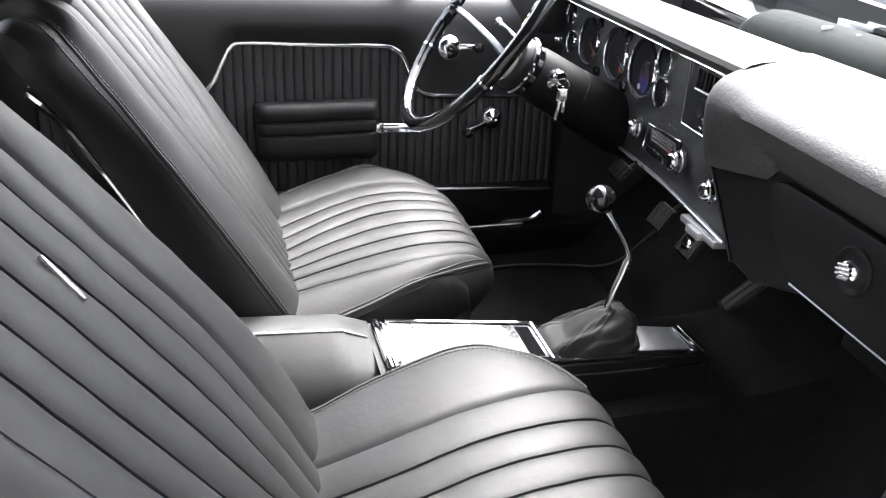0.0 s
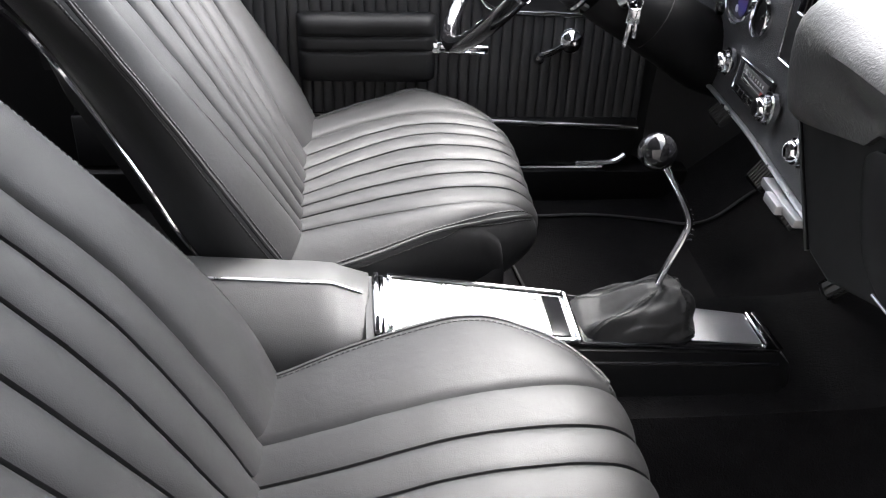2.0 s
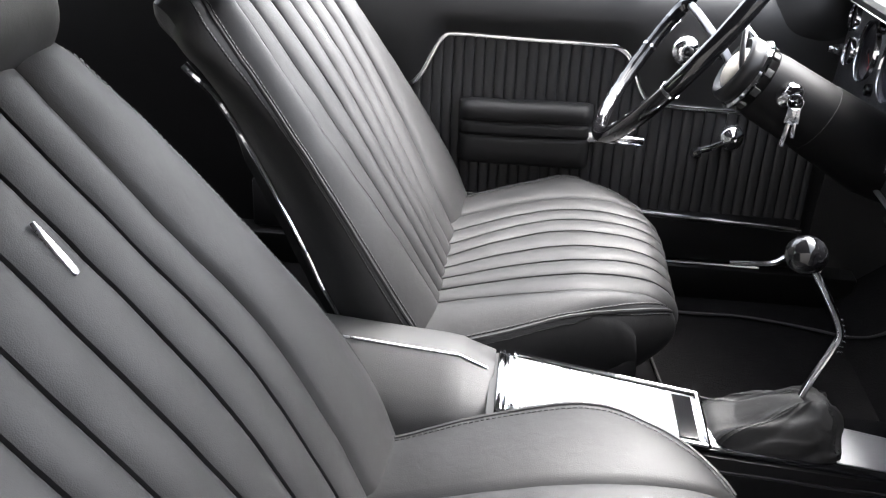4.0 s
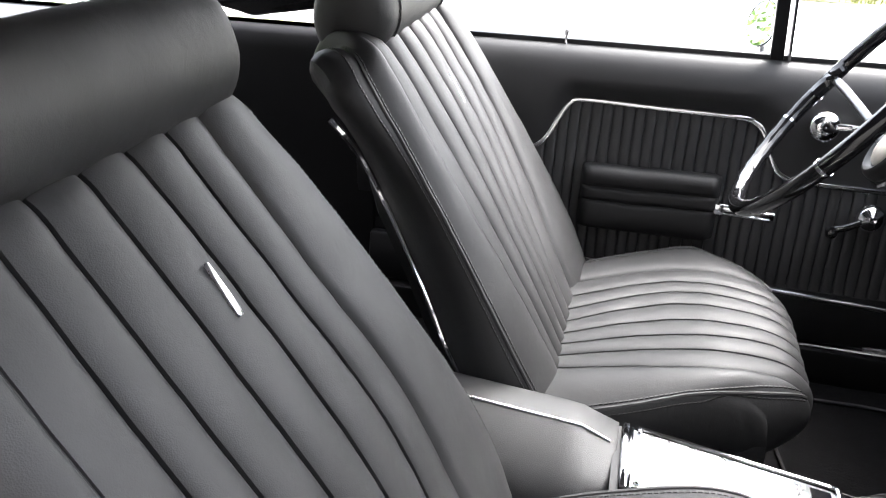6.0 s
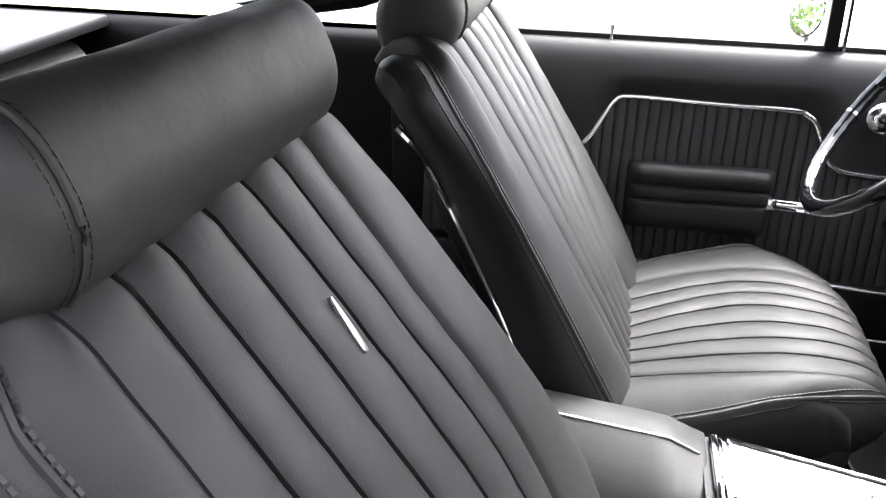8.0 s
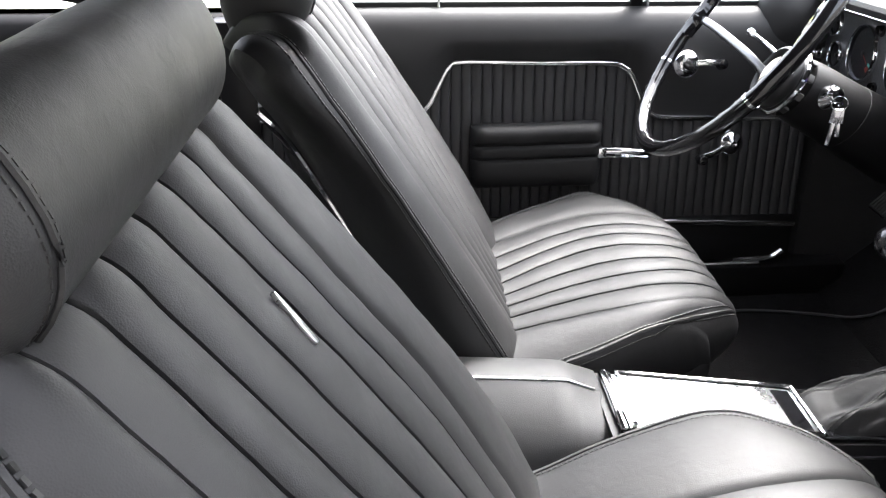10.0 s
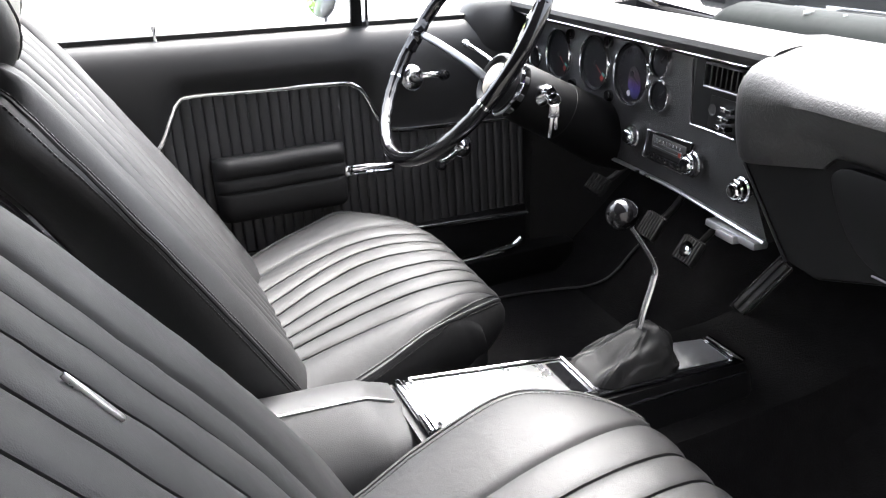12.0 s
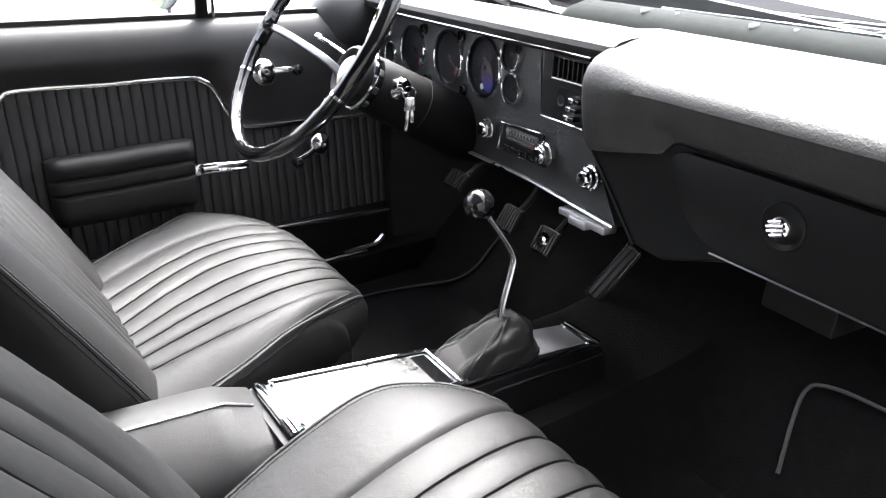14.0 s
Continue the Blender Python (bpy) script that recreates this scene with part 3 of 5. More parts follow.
def skin_rows(path, seams_at, edges_at, base_at, pleat, soft_ends=(0.4, 0.4), hump=(0.01, 0.01), drop=(0.03, 0.03), power=(2.0, 7.0), shift=None, bulge=0.012, dents=(), lift=None):
    """Pleated upholstery over a profile in the x-z plane.

    seams_at(f, x) gives the lengthwise seams, edges_at(f, x) the two welted edges and base_at(f, x, z) the foot of each side panel.
    Returns the rows and the seam lines."""
    k = len(path)
    rows, seam_lines = [], None
    for i, (x, z) in enumerate(path):
        f = i / (k - 1)
        a, b = path[max(0, i - 1)], path[min(k - 1, i + 1)]
        t = Vector((b[0] - a[0], 0, b[1] - a[1])).normalized()
        nrm = Vector((-t.z, 0, t.x))
        seams, (lo, hi) = seams_at(f, x), edges_at(f, x)
        n = len(seams)
        ys, offs, marks = [], [], []
        for j, (s, s2) in enumerate(zip(seams, seams[1:])):
            marks.append(len(ys))
            for q in PLEAT_STEPS:
                ys.append(s + (s2 - s) * q)
                depth = soft_ends[0] if j == 0 and q < 0.5 else soft_ends[1] if j == n - 2 and q > 0.5 else 1.0
                offs.append(pleat * (1 - depth * (1 - (1 - abs(2 * q - 1) ** 2.6) ** 0.72)) if 0.035 < q < 0.965 else pleat * (1 - 1.45 * depth))
        marks.append(len(ys))
        ys.append(seams[-1])
        offs.append(pleat * (1 - 1.45 * soft_ends[1]))
        sides = []
        for edge, seam, h, d, e, depth in ((lo, seams[0], hump[0], drop[0], power[0], soft_ends[0]), (hi, seams[-1], hump[1], drop[1], power[1], soft_ends[1])):
            sides.append([(seam + (edge - seam) * q, pleat * (1 - depth * (1 - min(1.0, q / 0.16) ** 0.5)) + (h(f) if callable(h) else h) * math.sin(math.pi * q ** 0.8) - d * q ** e) for q in BOLSTER_STEPS])
        pts = list(reversed(sides[0])) + list(zip(ys, offs)) + sides[1]
        row = []
        for y, o in pts:
            p = Vector((x, y, z)) + nrm * o
            if shift:
                p.x -= shift(f, x, y, lo, hi)
            p += nrm * (0.0013 * noise.noise((x * 22 + 3, y * 22, z * 22)) + 0.0005 * noise.noise((x * 75, y * 75 + 2, z * 75)))
            for dx, dy, r, depth in dents:
                p -= nrm * depth * math.exp(-((x - dx) ** 2 + (y - dy) ** 2) / (r * r))
            row.append(p)
        m0 = len(sides[0])
        if seam_lines is None:
            seam_lines = [[] for _ in marks]
        for line, j in zip(seam_lines, marks):
            line.append(row[min(len(row) - 1, m0 + j + 1)].copy())
        ends = []
        for sgn, p, base in ((-1, row[0], base_at(f, x, z, lo, -1)), (1, row[-1], base_at(f, x, z, hi, 1))):
            col = []
            for q in (0.03, 0.1, 0.22, 0.4, 0.6, 0.8, 1.0):
                c = p.lerp(Vector(base), q)
                swell = (bulge(f, x) if callable(bulge) else bulge) * math.sin(math.pi * min(1.0, q ** 0.85 * 1.05)) ** 0.8 if q < 1 else 0.0
                c.y += sgn * swell
                c.x += swell * lift(f) if lift else 0.0
                col.append(c)
            ends.append(col)
        rows.append(list(reversed(ends[0])) + row + ends[1])
    return rows, seam_lines


def stitches(line, every=0.0062, size=0.0042, thick=0.0011):
    """Short raised threads along a line."""
    bm = bmesh.new()
    acc = 0.0
    for a, b in zip(line, line[1:]):
        d = (b - a)
        n = d.length
        if n < 1e-6:
            continue
        d = d / n
        while acc < n:
            p = a + d * acc
            q = p + d * size
            s = d.orthogonal().normalized() * thick
            w = d.cross(s)
            vs = [bm.verts.new(v) for v in (p - s, p + w, p + s, p - w, q - s, q + w, q + s, q - w)]
            for i in range(4):
                bm.faces.new((vs[i], vs[(i + 1) % 4], vs[4 + (i + 1) % 4], vs[4 + i]))
            acc += every
        acc -= n
    return bm


def edge_line(rows, side, off, wrap):
    """A line along a welted edge, off columns in from it; past wrap[0] it turns in across the front to the outermost seam at wrap[1]."""
    out = []
    for i, r in enumerate(rows):
        if wrap and i > wrap[1]:
            break
        g = max(0.0, min(1.0, (i - wrap[0]) / (wrap[1] - wrap[0]))) if wrap else 0.0
        j = 7 + off + g ** 1.6 * 9.5
        a, b = (r[int(j)], r[int(j) + 1]) if side == 0 else (r[-1 - int(j)], r[-2 - int(j)])
        out.append(a.lerp(b, j - int(j)))
    return out


def upholster(name, label, parent, data, m, first, wrap=None):
    """Skin, welts and thread of one cushion."""
    rows, seam_lines = data
    rows = [[m @ p for p in r] for r in rows]
    c = part(name, loft(rows), LEATHER, parent, label)
    for side in (0, 1):
        part("welt", tube(edge_line(rows[first:], side, 0.0, wrap), 0.0032, 6), LEATHER, c)
        part("stitching", joined(*[stitches(edge_line(rows[first:], side, off, wrap), 0.0074, 0.005, 0.0019) for off in (-1.6, 2.2)]), THREAD, c, "double row of thread")
    for line in seam_lines[1:-1]:
        part("seam_thread", stitches([m @ q for q in line[first:-6]], 0.0052, 0.0036, 0.0007), THREAD, c)
    return c


def headrest(s, m, h0, z0, half, tilt, off, caps):
    """Rolled head restraint with arched underside and sewn end caps."""
    hr = []
    n = 44
    for k in range(n + 1):
        f = -1 + 2 * k / n
        e = 1.0 if abs(f) < 0.78 else 0.3 + 0.7 * max(0.0, 1 - ((abs(f) - 0.78) / 0.22) ** 2.3) ** 0.5
        ring = []
        for q in range(36):
            a = 2 * math.pi * q / 36
            ca, sa = math.cos(a), math.sin(a)
            rx = 0.06 * math.copysign(abs(ca) ** 0.8, ca)
            rz = 0.064 * math.copysign(abs(sa) ** 0.85, sa)
            if ca < 0 and sa < 0.1:
                rx *= 1.0 - 0.3 * max(0.0, 1 - (f / 0.62) ** 2)
            w = 0.0012 * noise.noise((ca * 2, f * 5, sa * 2))
            ring.append(m @ Vector((h0 + (rx + w) * e + tilt * half * f, off + half * f, z0 + (rz + w) * e + 0.24 * rx)))
        hr.append(ring)
    h = part("headrest", loft(hr, closed=True, caps=True), LEATHER, s, "rolled black leather head restraint")
    for k in caps:
        mid = sum(hr[k], Vector()) / len(hr[k])
        part("welt", tube([p + (p - mid).normalized() * 0.0008 for p in hr[k]], 0.0022, 6, closed=True), LEATHER, h)
        part("stitching", joined(*[stitches([p.lerp(q, 0.6) for p, q in zip(hr[k] + hr[k][:1], hr[j] + hr[j][:1])], 0.0064, 0.0044, 0.001) for j in (k - 1, k + 1)]), THREAD, h)
    return h


def bucket_seat(label, cy, cushion_seams, cushion_edges, corner, front, back_at, recline, back_seam_rows, back_width, smooth_edge, head):
    """A front seat. cushion_seams and cushion_edges: rows of (x, y, ...) from the rear to the front of the cushion."""
    s = thing("bucket_seat", label, "car seat", pose(0, cy, 0), group="front seats")
    prof = smooth_path([(0.06, 0, 0.222), (0.145, 0, 0.23), (0.24, 0, 0.25), (0.34, 0, 0.266), (0.43 + front * 0.7, 0, 0.272), (0.5 + front, 0, 0.263), (0.538 + front, 0, 0.243), (0.552 + front, 0, 0.216), (0.546 + front, 0, 0.186), (0.518 + front, 0, 0.15), (0.48, 0, 0.12)], 6)
    far = 0.5 + front

    def reach(f, x):
        return far if f > 0.55 else x

    def cushion_shift(f, x, y, lo, hi):
        g = max(0.0, min(1.0, (reach(f, x) - 0.3) / (far - 0.3))) ** 1.5
        out = 0.0
        for d, (depth, span) in ((y - lo, corner[0]), (hi - y, corner[1])):
            out += depth * max(0.0, 1 - max(0.0, d) / span) ** 2.2
        return g * out
    data = skin_rows([(p.x, p.z) for p in prof], lambda f, x: table(cushion_seams, reach(f, x)), lambda f, x: table(cushion_edges, reach(f, x)),
                     lambda f, x, z, edge, sgn: (min(x, 0.5), edge - sgn * 0.02, min(0.1, z - 0.02)),
                     0.0052, (1.0, 0.8), (0.006, 0.003), (0.014, 0.007), (2.6, 5.0), cushion_shift, 0.016)
    upholster("cushion", "black leather cushion with lengthwise pleats", s, data, Matrix(), 4, (18, 33))
    part("seat_base", box(0.02, 0.5, -0.18, 0.18, 0.05, 0.14, 0.02), RUBBER, s)
    for y in (-0.16, 0.16):
        part("seat_rail", box(-0.05, 0.5, y - 0.018, y + 0.018, 0.0, 0.052, 0.004), SATIN, s)
    # backrest, built flat and stood up
    m = Matrix.Translation((back_at[0], back_at[1] - cy, back_at[2])) @ Matrix.Rotation(radians(-recline), 4, "Y") @ Matrix(((0, 0, 1, 0), (0, 1, 0, 0), (1, 0, 0, 0), (0, 0, 0, 1)))
    rise = 0.014 if smooth_edge else 0.0
    prof = smooth_path([(-0.07, 0, -0.008), (0.0, 0, -0.002), (0.1, 0, 0.003), (0.22, 0, 0.004), (0.34, 0, 0.003), (0.45, 0, 0.001), (0.522 + rise * 0.6, 0, -0.002), (0.563 + rise * 0.8, 0, -0.008 + rise * 0.2), (0.588 + rise, 0, -0.032 + rise * 0.4), (0.594 + rise, 0, -0.066), (0.582 + rise, 0, -0.1)], 6)
    def back_edges(f, x):
        lo, hi = table(back_width, x)
        g = table(((0.64, 1.0), (0.72, 0.97), (0.8, 0.94), (0.9, 0.86), (1.0, 0.74)), f)[0]
        return -lo * g, hi * g

    def back_seams(f, x):
        lo, hi = back_edges(f, x)
        seams = table(back_seam_rows, x)
        return [max(lo + 0.016, v) if v < 0 else min(hi - 0.016 - 0.012 * (len(seams) - 1 - j), v) for j, v in enumerate(seams)]
    shell = ((-0.06, 0.285), (0.13, 0.262), (0.2, 0.236), (0.34, 0.197), (0.43, 0.18), (0.49, 0.182), (0.525, 0.19), (0.6, 0.15))

    def back_base(f, x, z, edge, sgn):
        w = table(shell, min(x, 0.525))[0] + 0.004
        return min(x, 0.535), sgn * w, -0.1
    data = skin_rows([(p.x, p.z) for p in prof], back_seams, back_edges, back_base, 0.0095 if smooth_edge else 0.0125, (0.3, 0.75 if smooth_edge else 1.0),
                     (0.004, lambda f: 0.006 + 0.01 * max(0.0, 0.4 - f)), (0.02, 0.02), (1.8, 7.0), None, lambda f, x: 0.016 + 0.03 * max(0.0, min(1.0, (x - 0.36) / 0.17)) * min(1.0, 0.35 + (1 - f) / 0.3), ((0.472, 0.002, 0.009, 0.005), (0.408, 0.004, 0.009, 0.005)), lambda f: 0.6 * max(0.0, min(1.0, (f - 0.6) / 0.25)))
    upholster("backrest", "black leather backrest with upright pleats", s, data, m, 3)
    # hard back shell with its bright edge
    sh = []
    for x in (-0.06, 0.05, 0.15, 0.25, 0.35, 0.39, 0.43, 0.47, 0.49):
        w = table(shell, x)[0] + 0.005 - 0.07 * max(0.0, min(1.0, (x - 0.36) / 0.1))
        sh.append([m @ Vector((x, y * w, -0.1 + dz)) for y, dz in ((-0.985, 0.0), (-1.012, -0.006), (-0.985, -0.022), (-0.85, -0.036), (-0.4, -0.045), (0.4, -0.045), (0.85, -0.036), (0.985, -0.022), (1.012, -0.006), (0.985, 0.0))])
    part("back_shell", loft(sh, caps=True), DEEP, s, "moulded black plastic seat back")
    for sg in (-1, 1):
        pts = [m @ Vector((x, sg * (table(shell, x)[0] + 0.008 + 0.016 * max(0.0, min(1.0, (x - 0.36) / 0.13)) ** 2), -0.101)) for x in np.linspace(0.0, 0.48, 14)]
        pts.append(m @ Vector((0.507, sg * (table(shell, 0.49)[0] + 0.02), -0.106)))
        pts = smooth_path(pts, 3)
        part("edge_trim", tube(pts, 0.0042, 8, radii=[0.0036 + 0.0026 * max(0.0, (k / (len(pts) - 1) - 0.55) / 0.45) for k in range(len(pts))]), CHROME, s, "bright chrome edge strip")
    headrest(s, m, *head)
    for y in (-0.085, 0.085):
        part("headrest_post", tube([m @ Vector((0.56, y, -0.075)), m @ Vector((0.64, y, -0.045))], 0.006, 10), CHROME, s)
    outline = [(-0.0265, -0.0026), (-0.022, -0.0037), (-0.005, -0.0036), (0.015, -0.0024), (0.028, -0.0012), (0.028, 0.0012), (0.015, 0.0024), (-0.005, 0.0036), (-0.022, 0.0037), (-0.0265, 0.0026)]
    part("accent_bar", moved(slab(outline, "z", 0.0, 0.005, 0.001), m @ Matrix.Translation((0.439, -0.001, 0.0085)) @ Matrix.Rotation(radians(3), 4, "Z")), PLATE, s, "small bright bar in the middle pleat")
    return s


def shifted(rows, cy):
    return [(r[0], *[v - cy for v in r[1:]]) for r in rows]


DRIVER_SEAMS = ((0.06, 0.182, 0.21, 0.24, 0.272, 0.305, 0.342, 0.385, 0.44), (0.15, 0.192, 0.226, 0.257, 0.29, 0.326, 0.365, 0.41, 0.462), (0.34, 0.204, 0.252, 0.293, 0.338, 0.389, 0.43, 0.467, 0.509), (0.5, 0.223, 0.268, 0.309, 0.349, 0.392, 0.43, 0.466, 0.514))
DRIVER_EDGES = ((0.06, 0.07, 0.5), (0.15, 0.085, 0.54), (0.27, 0.116, 0.582), (0.36, 0.146, 0.604), (0.45, 0.166, 0.612), (0.5, 0.172, 0.612))
PASSENGER_SEAMS = ((0.06, -0.445, -0.4, -0.353, -0.306, -0.26, -0.206), (0.14, -0.446, -0.4, -0.353, -0.306, -0.257, -0.2), (0.24, -0.436, -0.392, -0.346, -0.298, -0.25, -0.19), (0.37, -0.428, -0.38, -0.33, -0.281, -0.231, -0.172), (0.53, -0.424, -0.374, -0.324, -0.273, -0.222, -0.157))
PASSENGER_EDGES = ((0.06, -0.49, -0.11), (0.14, -0.49, -0.097), (0.25, -0.5, -0.066), (0.33, -0.5, -0.049), (0.41, -0.497, -0.04), (0.53, -0.49, -0.04))
# lengthwise seams of the backs, then the half widths at their two welts
DRIVER_BACK = ((0.0, -0.195, -0.165, -0.128, -0.095, -0.06, -0.02, 0.045), (0.08, -0.197, -0.163, -0.122, -0.085, -0.045, -0.005, 0.06), (0.2, -0.2, -0.154, -0.105, -0.062, -0.015, 0.035, 0.1), (0.36, -0.205, -0.146, -0.083, -0.029, 0.026, 0.078, 0.13), (0.56, -0.192, -0.146, -0.086, -0.03, 0.026, 0.08, 0.128))
DRIVER_WIDTH = ((-0.07, 0.23, 0.205), (-0.02, 0.27, 0.232), (0.04, 0.283, 0.258), (0.13, 0.28, 0.266), (0.28, 0.262, 0.252), (0.45, 0.247, 0.234), (0.53, 0.24, 0.216), (0.575, 0.222, 0.204), (0.6, 0.205, 0.19))
PASSENGER_BACK = ((0.0, -0.19, -0.14, -0.098, -0.05, -0.008, 0.042, 0.093), (0.08, -0.2, -0.145, -0.098, -0.044, 0.002, 0.062, 0.116), (0.23, -0.205, -0.15, -0.1, -0.04, 0.024, 0.086, 0.14), (0.4, -0.202, -0.148, -0.099, -0.039, 0.023, 0.078, 0.126), (0.58, -0.191, -0.138, -0.094, -0.039, 0.016, 0.07, 0.122))
PASSENGER_WIDTH = ((-0.07, 0.215, 0.205), (-0.02, 0.24, 0.232), (0.04, 0.253, 0.258), (0.13, 0.254, 0.266), (0.3, 0.25, 0.252), (0.45, 0.247, 0.234), (0.53, 0.245, 0.216), (0.575, 0.238, 0.204), (0.6, 0.225, 0.19))
bucket_seat("black pleated leather driver's bucket seat with headrest", 0.38, shifted(DRIVER_SEAMS, 0.38), shifted(DRIVER_EDGES, 0.38), ((0.06, 0.08), (0.1, 0.17)), 0.0, (0.17, 0.388, 0.225), 31.0, DRIVER_BACK, DRIVER_WIDTH, False, (0.614, -0.022, 0.188, 0.0, 0.01, (7, 37)))
bucket_seat("black pleated leather passenger bucket seat with headrest", -0.285, shifted(PASSENGER_SEAMS, -0.285), shifted(PASSENGER_EDGES, -0.285), ((0.06, 0.08), (0.078, 0.16)), 0.026, (0.138, -0.287, 0.235), 32.4, PASSENGER_BACK, PASSENGER_WIDTH, True, (0.636, -0.012, 0.212, -0.05, -0.006, (4,)))


# ---- console ----
def console():
    c = thing("centre_console", "charcoal centre console with mirror-bright shift plate", "car console")
    # tapering body below the plate
    rows = []
    for x, zt, hl, hr_ in ((0.266, 0.241, 0.084, 0.056), (0.28, 0.241, 0.084, 0.056), (0.56, 0.222, 0.056, 0.066), (0.84, 0.207, 0.006, 0.07), (0.865, 0.18, 0.0, 0.066)):
        rows.append([(x, hl + 0.035, 0.02), (x, hl + 0.012, zt - 0.045), (x, hl, zt - 0.01), (x, hl - 0.004, zt), (x, -hr_ + 0.004, zt), (x, -hr_, zt - 0.01), (x, -hr_ - 0.014, zt - 0.045), (x, -hr_ - 0.035, 0.02)])
    part("console_body", loft(rows, caps=True), SATIN, c, "satin black console side")
    # storage box with its lid
    rows = []
    for x, z, drop in ((-0.3, 0.295, 0.0), (0.0, 0.283, 0.0), (0.2, 0.267, 0.0), (0.224, 0.2635, 0.002), (0.232, 0.259, 0.006), (0.264, 0.2465, 0.012), (0.272, 0.243, 0.012)):
        f = 1.0 if x < 0.22 else (0.75 if x < 0.24 else 0.4)
        rows.append([(x, 0.11, 0.06), (x, 0.098, z - 0.05), (x, 0.091, z - 0.012), (x, 0.088, z - 0.003), (x, 0.083, z), (x, 0.041, z), (x, 0.037, z - 0.001), (x, 0.0, z - 0.018 * f), (x, -0.022, z - 0.03 * f), (x, -0.04, z - 0.045 * f - drop * 0.3), (x, -0.05, z - 0.066 * f - drop), (x, -0.06, 0.15), (x, -0.07, 0.06)])
    part("storage_box", loft(rows, caps=True), CONSOLE, c, "grained charcoal storage box with bevelled lid")
    part("lid_trim", tube([(-0.1, 0.039, 0.288), (0.0, 0.039, 0.284), (0.222, 0.0385, 0.2655), (0.262, 0.037, 0.248)], 0.0017, 6), SILVER, c, "silver line along the lid")
    # plate rim and bright plate
    def quad(x0, x1, l0, l1, r0, r1, z0, z1, t, bevel=0.002):
        bm = bmesh.new()
        vs = [bm.verts.new(p) for p in ((x0, l0, z0), (x0, -r0, z0), (x1, -r1, z1), (x1, l1, z1))]
        f = bm.faces.new(vs)
        r = bmesh.ops.extrude_face_region(bm, geom=[f])
        bmesh.ops.translate(bm, verts=[v for v in r["geom"] if isinstance(v, bmesh.types.BMVert)], vec=(0, 0, t))
        bmesh.ops.recalc_face_normals(bm, faces=bm.faces)
        if bevel:
            bmesh.ops.bevel(bm, geom=list(bm.edges), offset=bevel, segments=2, profile=0.5, affect="EDGES")
        return bm
    part("plate_frame", quad(0.276, 0.84, 0.078, 0.006, 0.05, 0.064, 0.241, 0.206, 0.006), GLOSS, c, "black lipped plate frame")
    p = part("shift_plate", quad(0.29, 0.548, 0.067, 0.038, 0.04, 0.049, 0.2475, 0.2295, 0.003), PLATE, c, "mirror-bright chrome plate")
    part("raised_rim", joined(box(0.2775, 0.286, -0.046, 0.074, 0.244, 0.254, 0.002), box(0.2865, 0.2925, -0.044, 0.071, 0.244, 0.2515, 0.002)), CHROME, p)
    for y in (-0.035, 0.061):
        part("bolt", lathe([(0.004, 0), (0.004, 0.002), (0.0025, 0.0035), (0, 0.0038)], 12, "z", Matrix.Translation((0.3, y, 0.2505))), CHROME, p)
    part("raised_rim", tube([(0.298, 0.071, 0.25), (0.55, 0.042, 0.234)], 0.0035, 8), CHROME, p)
    part("raised_rim", tube([(0.298, -0.045, 0.25), (0.55, -0.054, 0.234)], 0.0035, 8), CHROME, p)
    part("raised_rim", tube([(0.55, 0.04, 0.234), (0.55, -0.056, 0.234)], 0.004, 8), CHROME, p)
    part("indicator_window", quad(0.515, 0.54, 0.034, 0.032, 0.045, 0.046, 0.2355, 0.2335, 0.0015, 0), GLOSS, c, "dark glossy indicator window")
    part("front_plate", quad(0.712, 0.814, 0.02, 0.006, 0.05, 0.054, 0.2215, 0.2145, 0.002), ALLOY, c, "brushed metal end plate")
    part("end_rim", tube([(0.829, 0.008, 0.216), (0.84, -0.064, 0.212)], 0.0042, 8, flat=0.7), CHROME, c, "bright end moulding")
    part("end_rim", tube([(0.817, 0.006, 0.2175), (0.822, -0.054, 0.2145)], 0.0022, 8), CHROME, c)
    part("side_bead", tube([(0.3, -0.064, 0.232), (0.56, -0.074, 0.21), (0.835, -0.075, 0.196)], 0.0028, 6), GLOSS, c)
    part("lower_edge", tube([(0.3, -0.092, 0.1), (0.84, -0.1, 0.085)], 0.002, 6), SPOKE, c)
    for y in (-0.058, -0.004):
        part("screw", lathe([(0.004, 0), (0.004, 0.001), (0.0025, 0.0022), (0, 0.0025)], 12, "z", Matrix.Translation((0.815, y, 0.2155))), CHROME, c)
    return c


console()


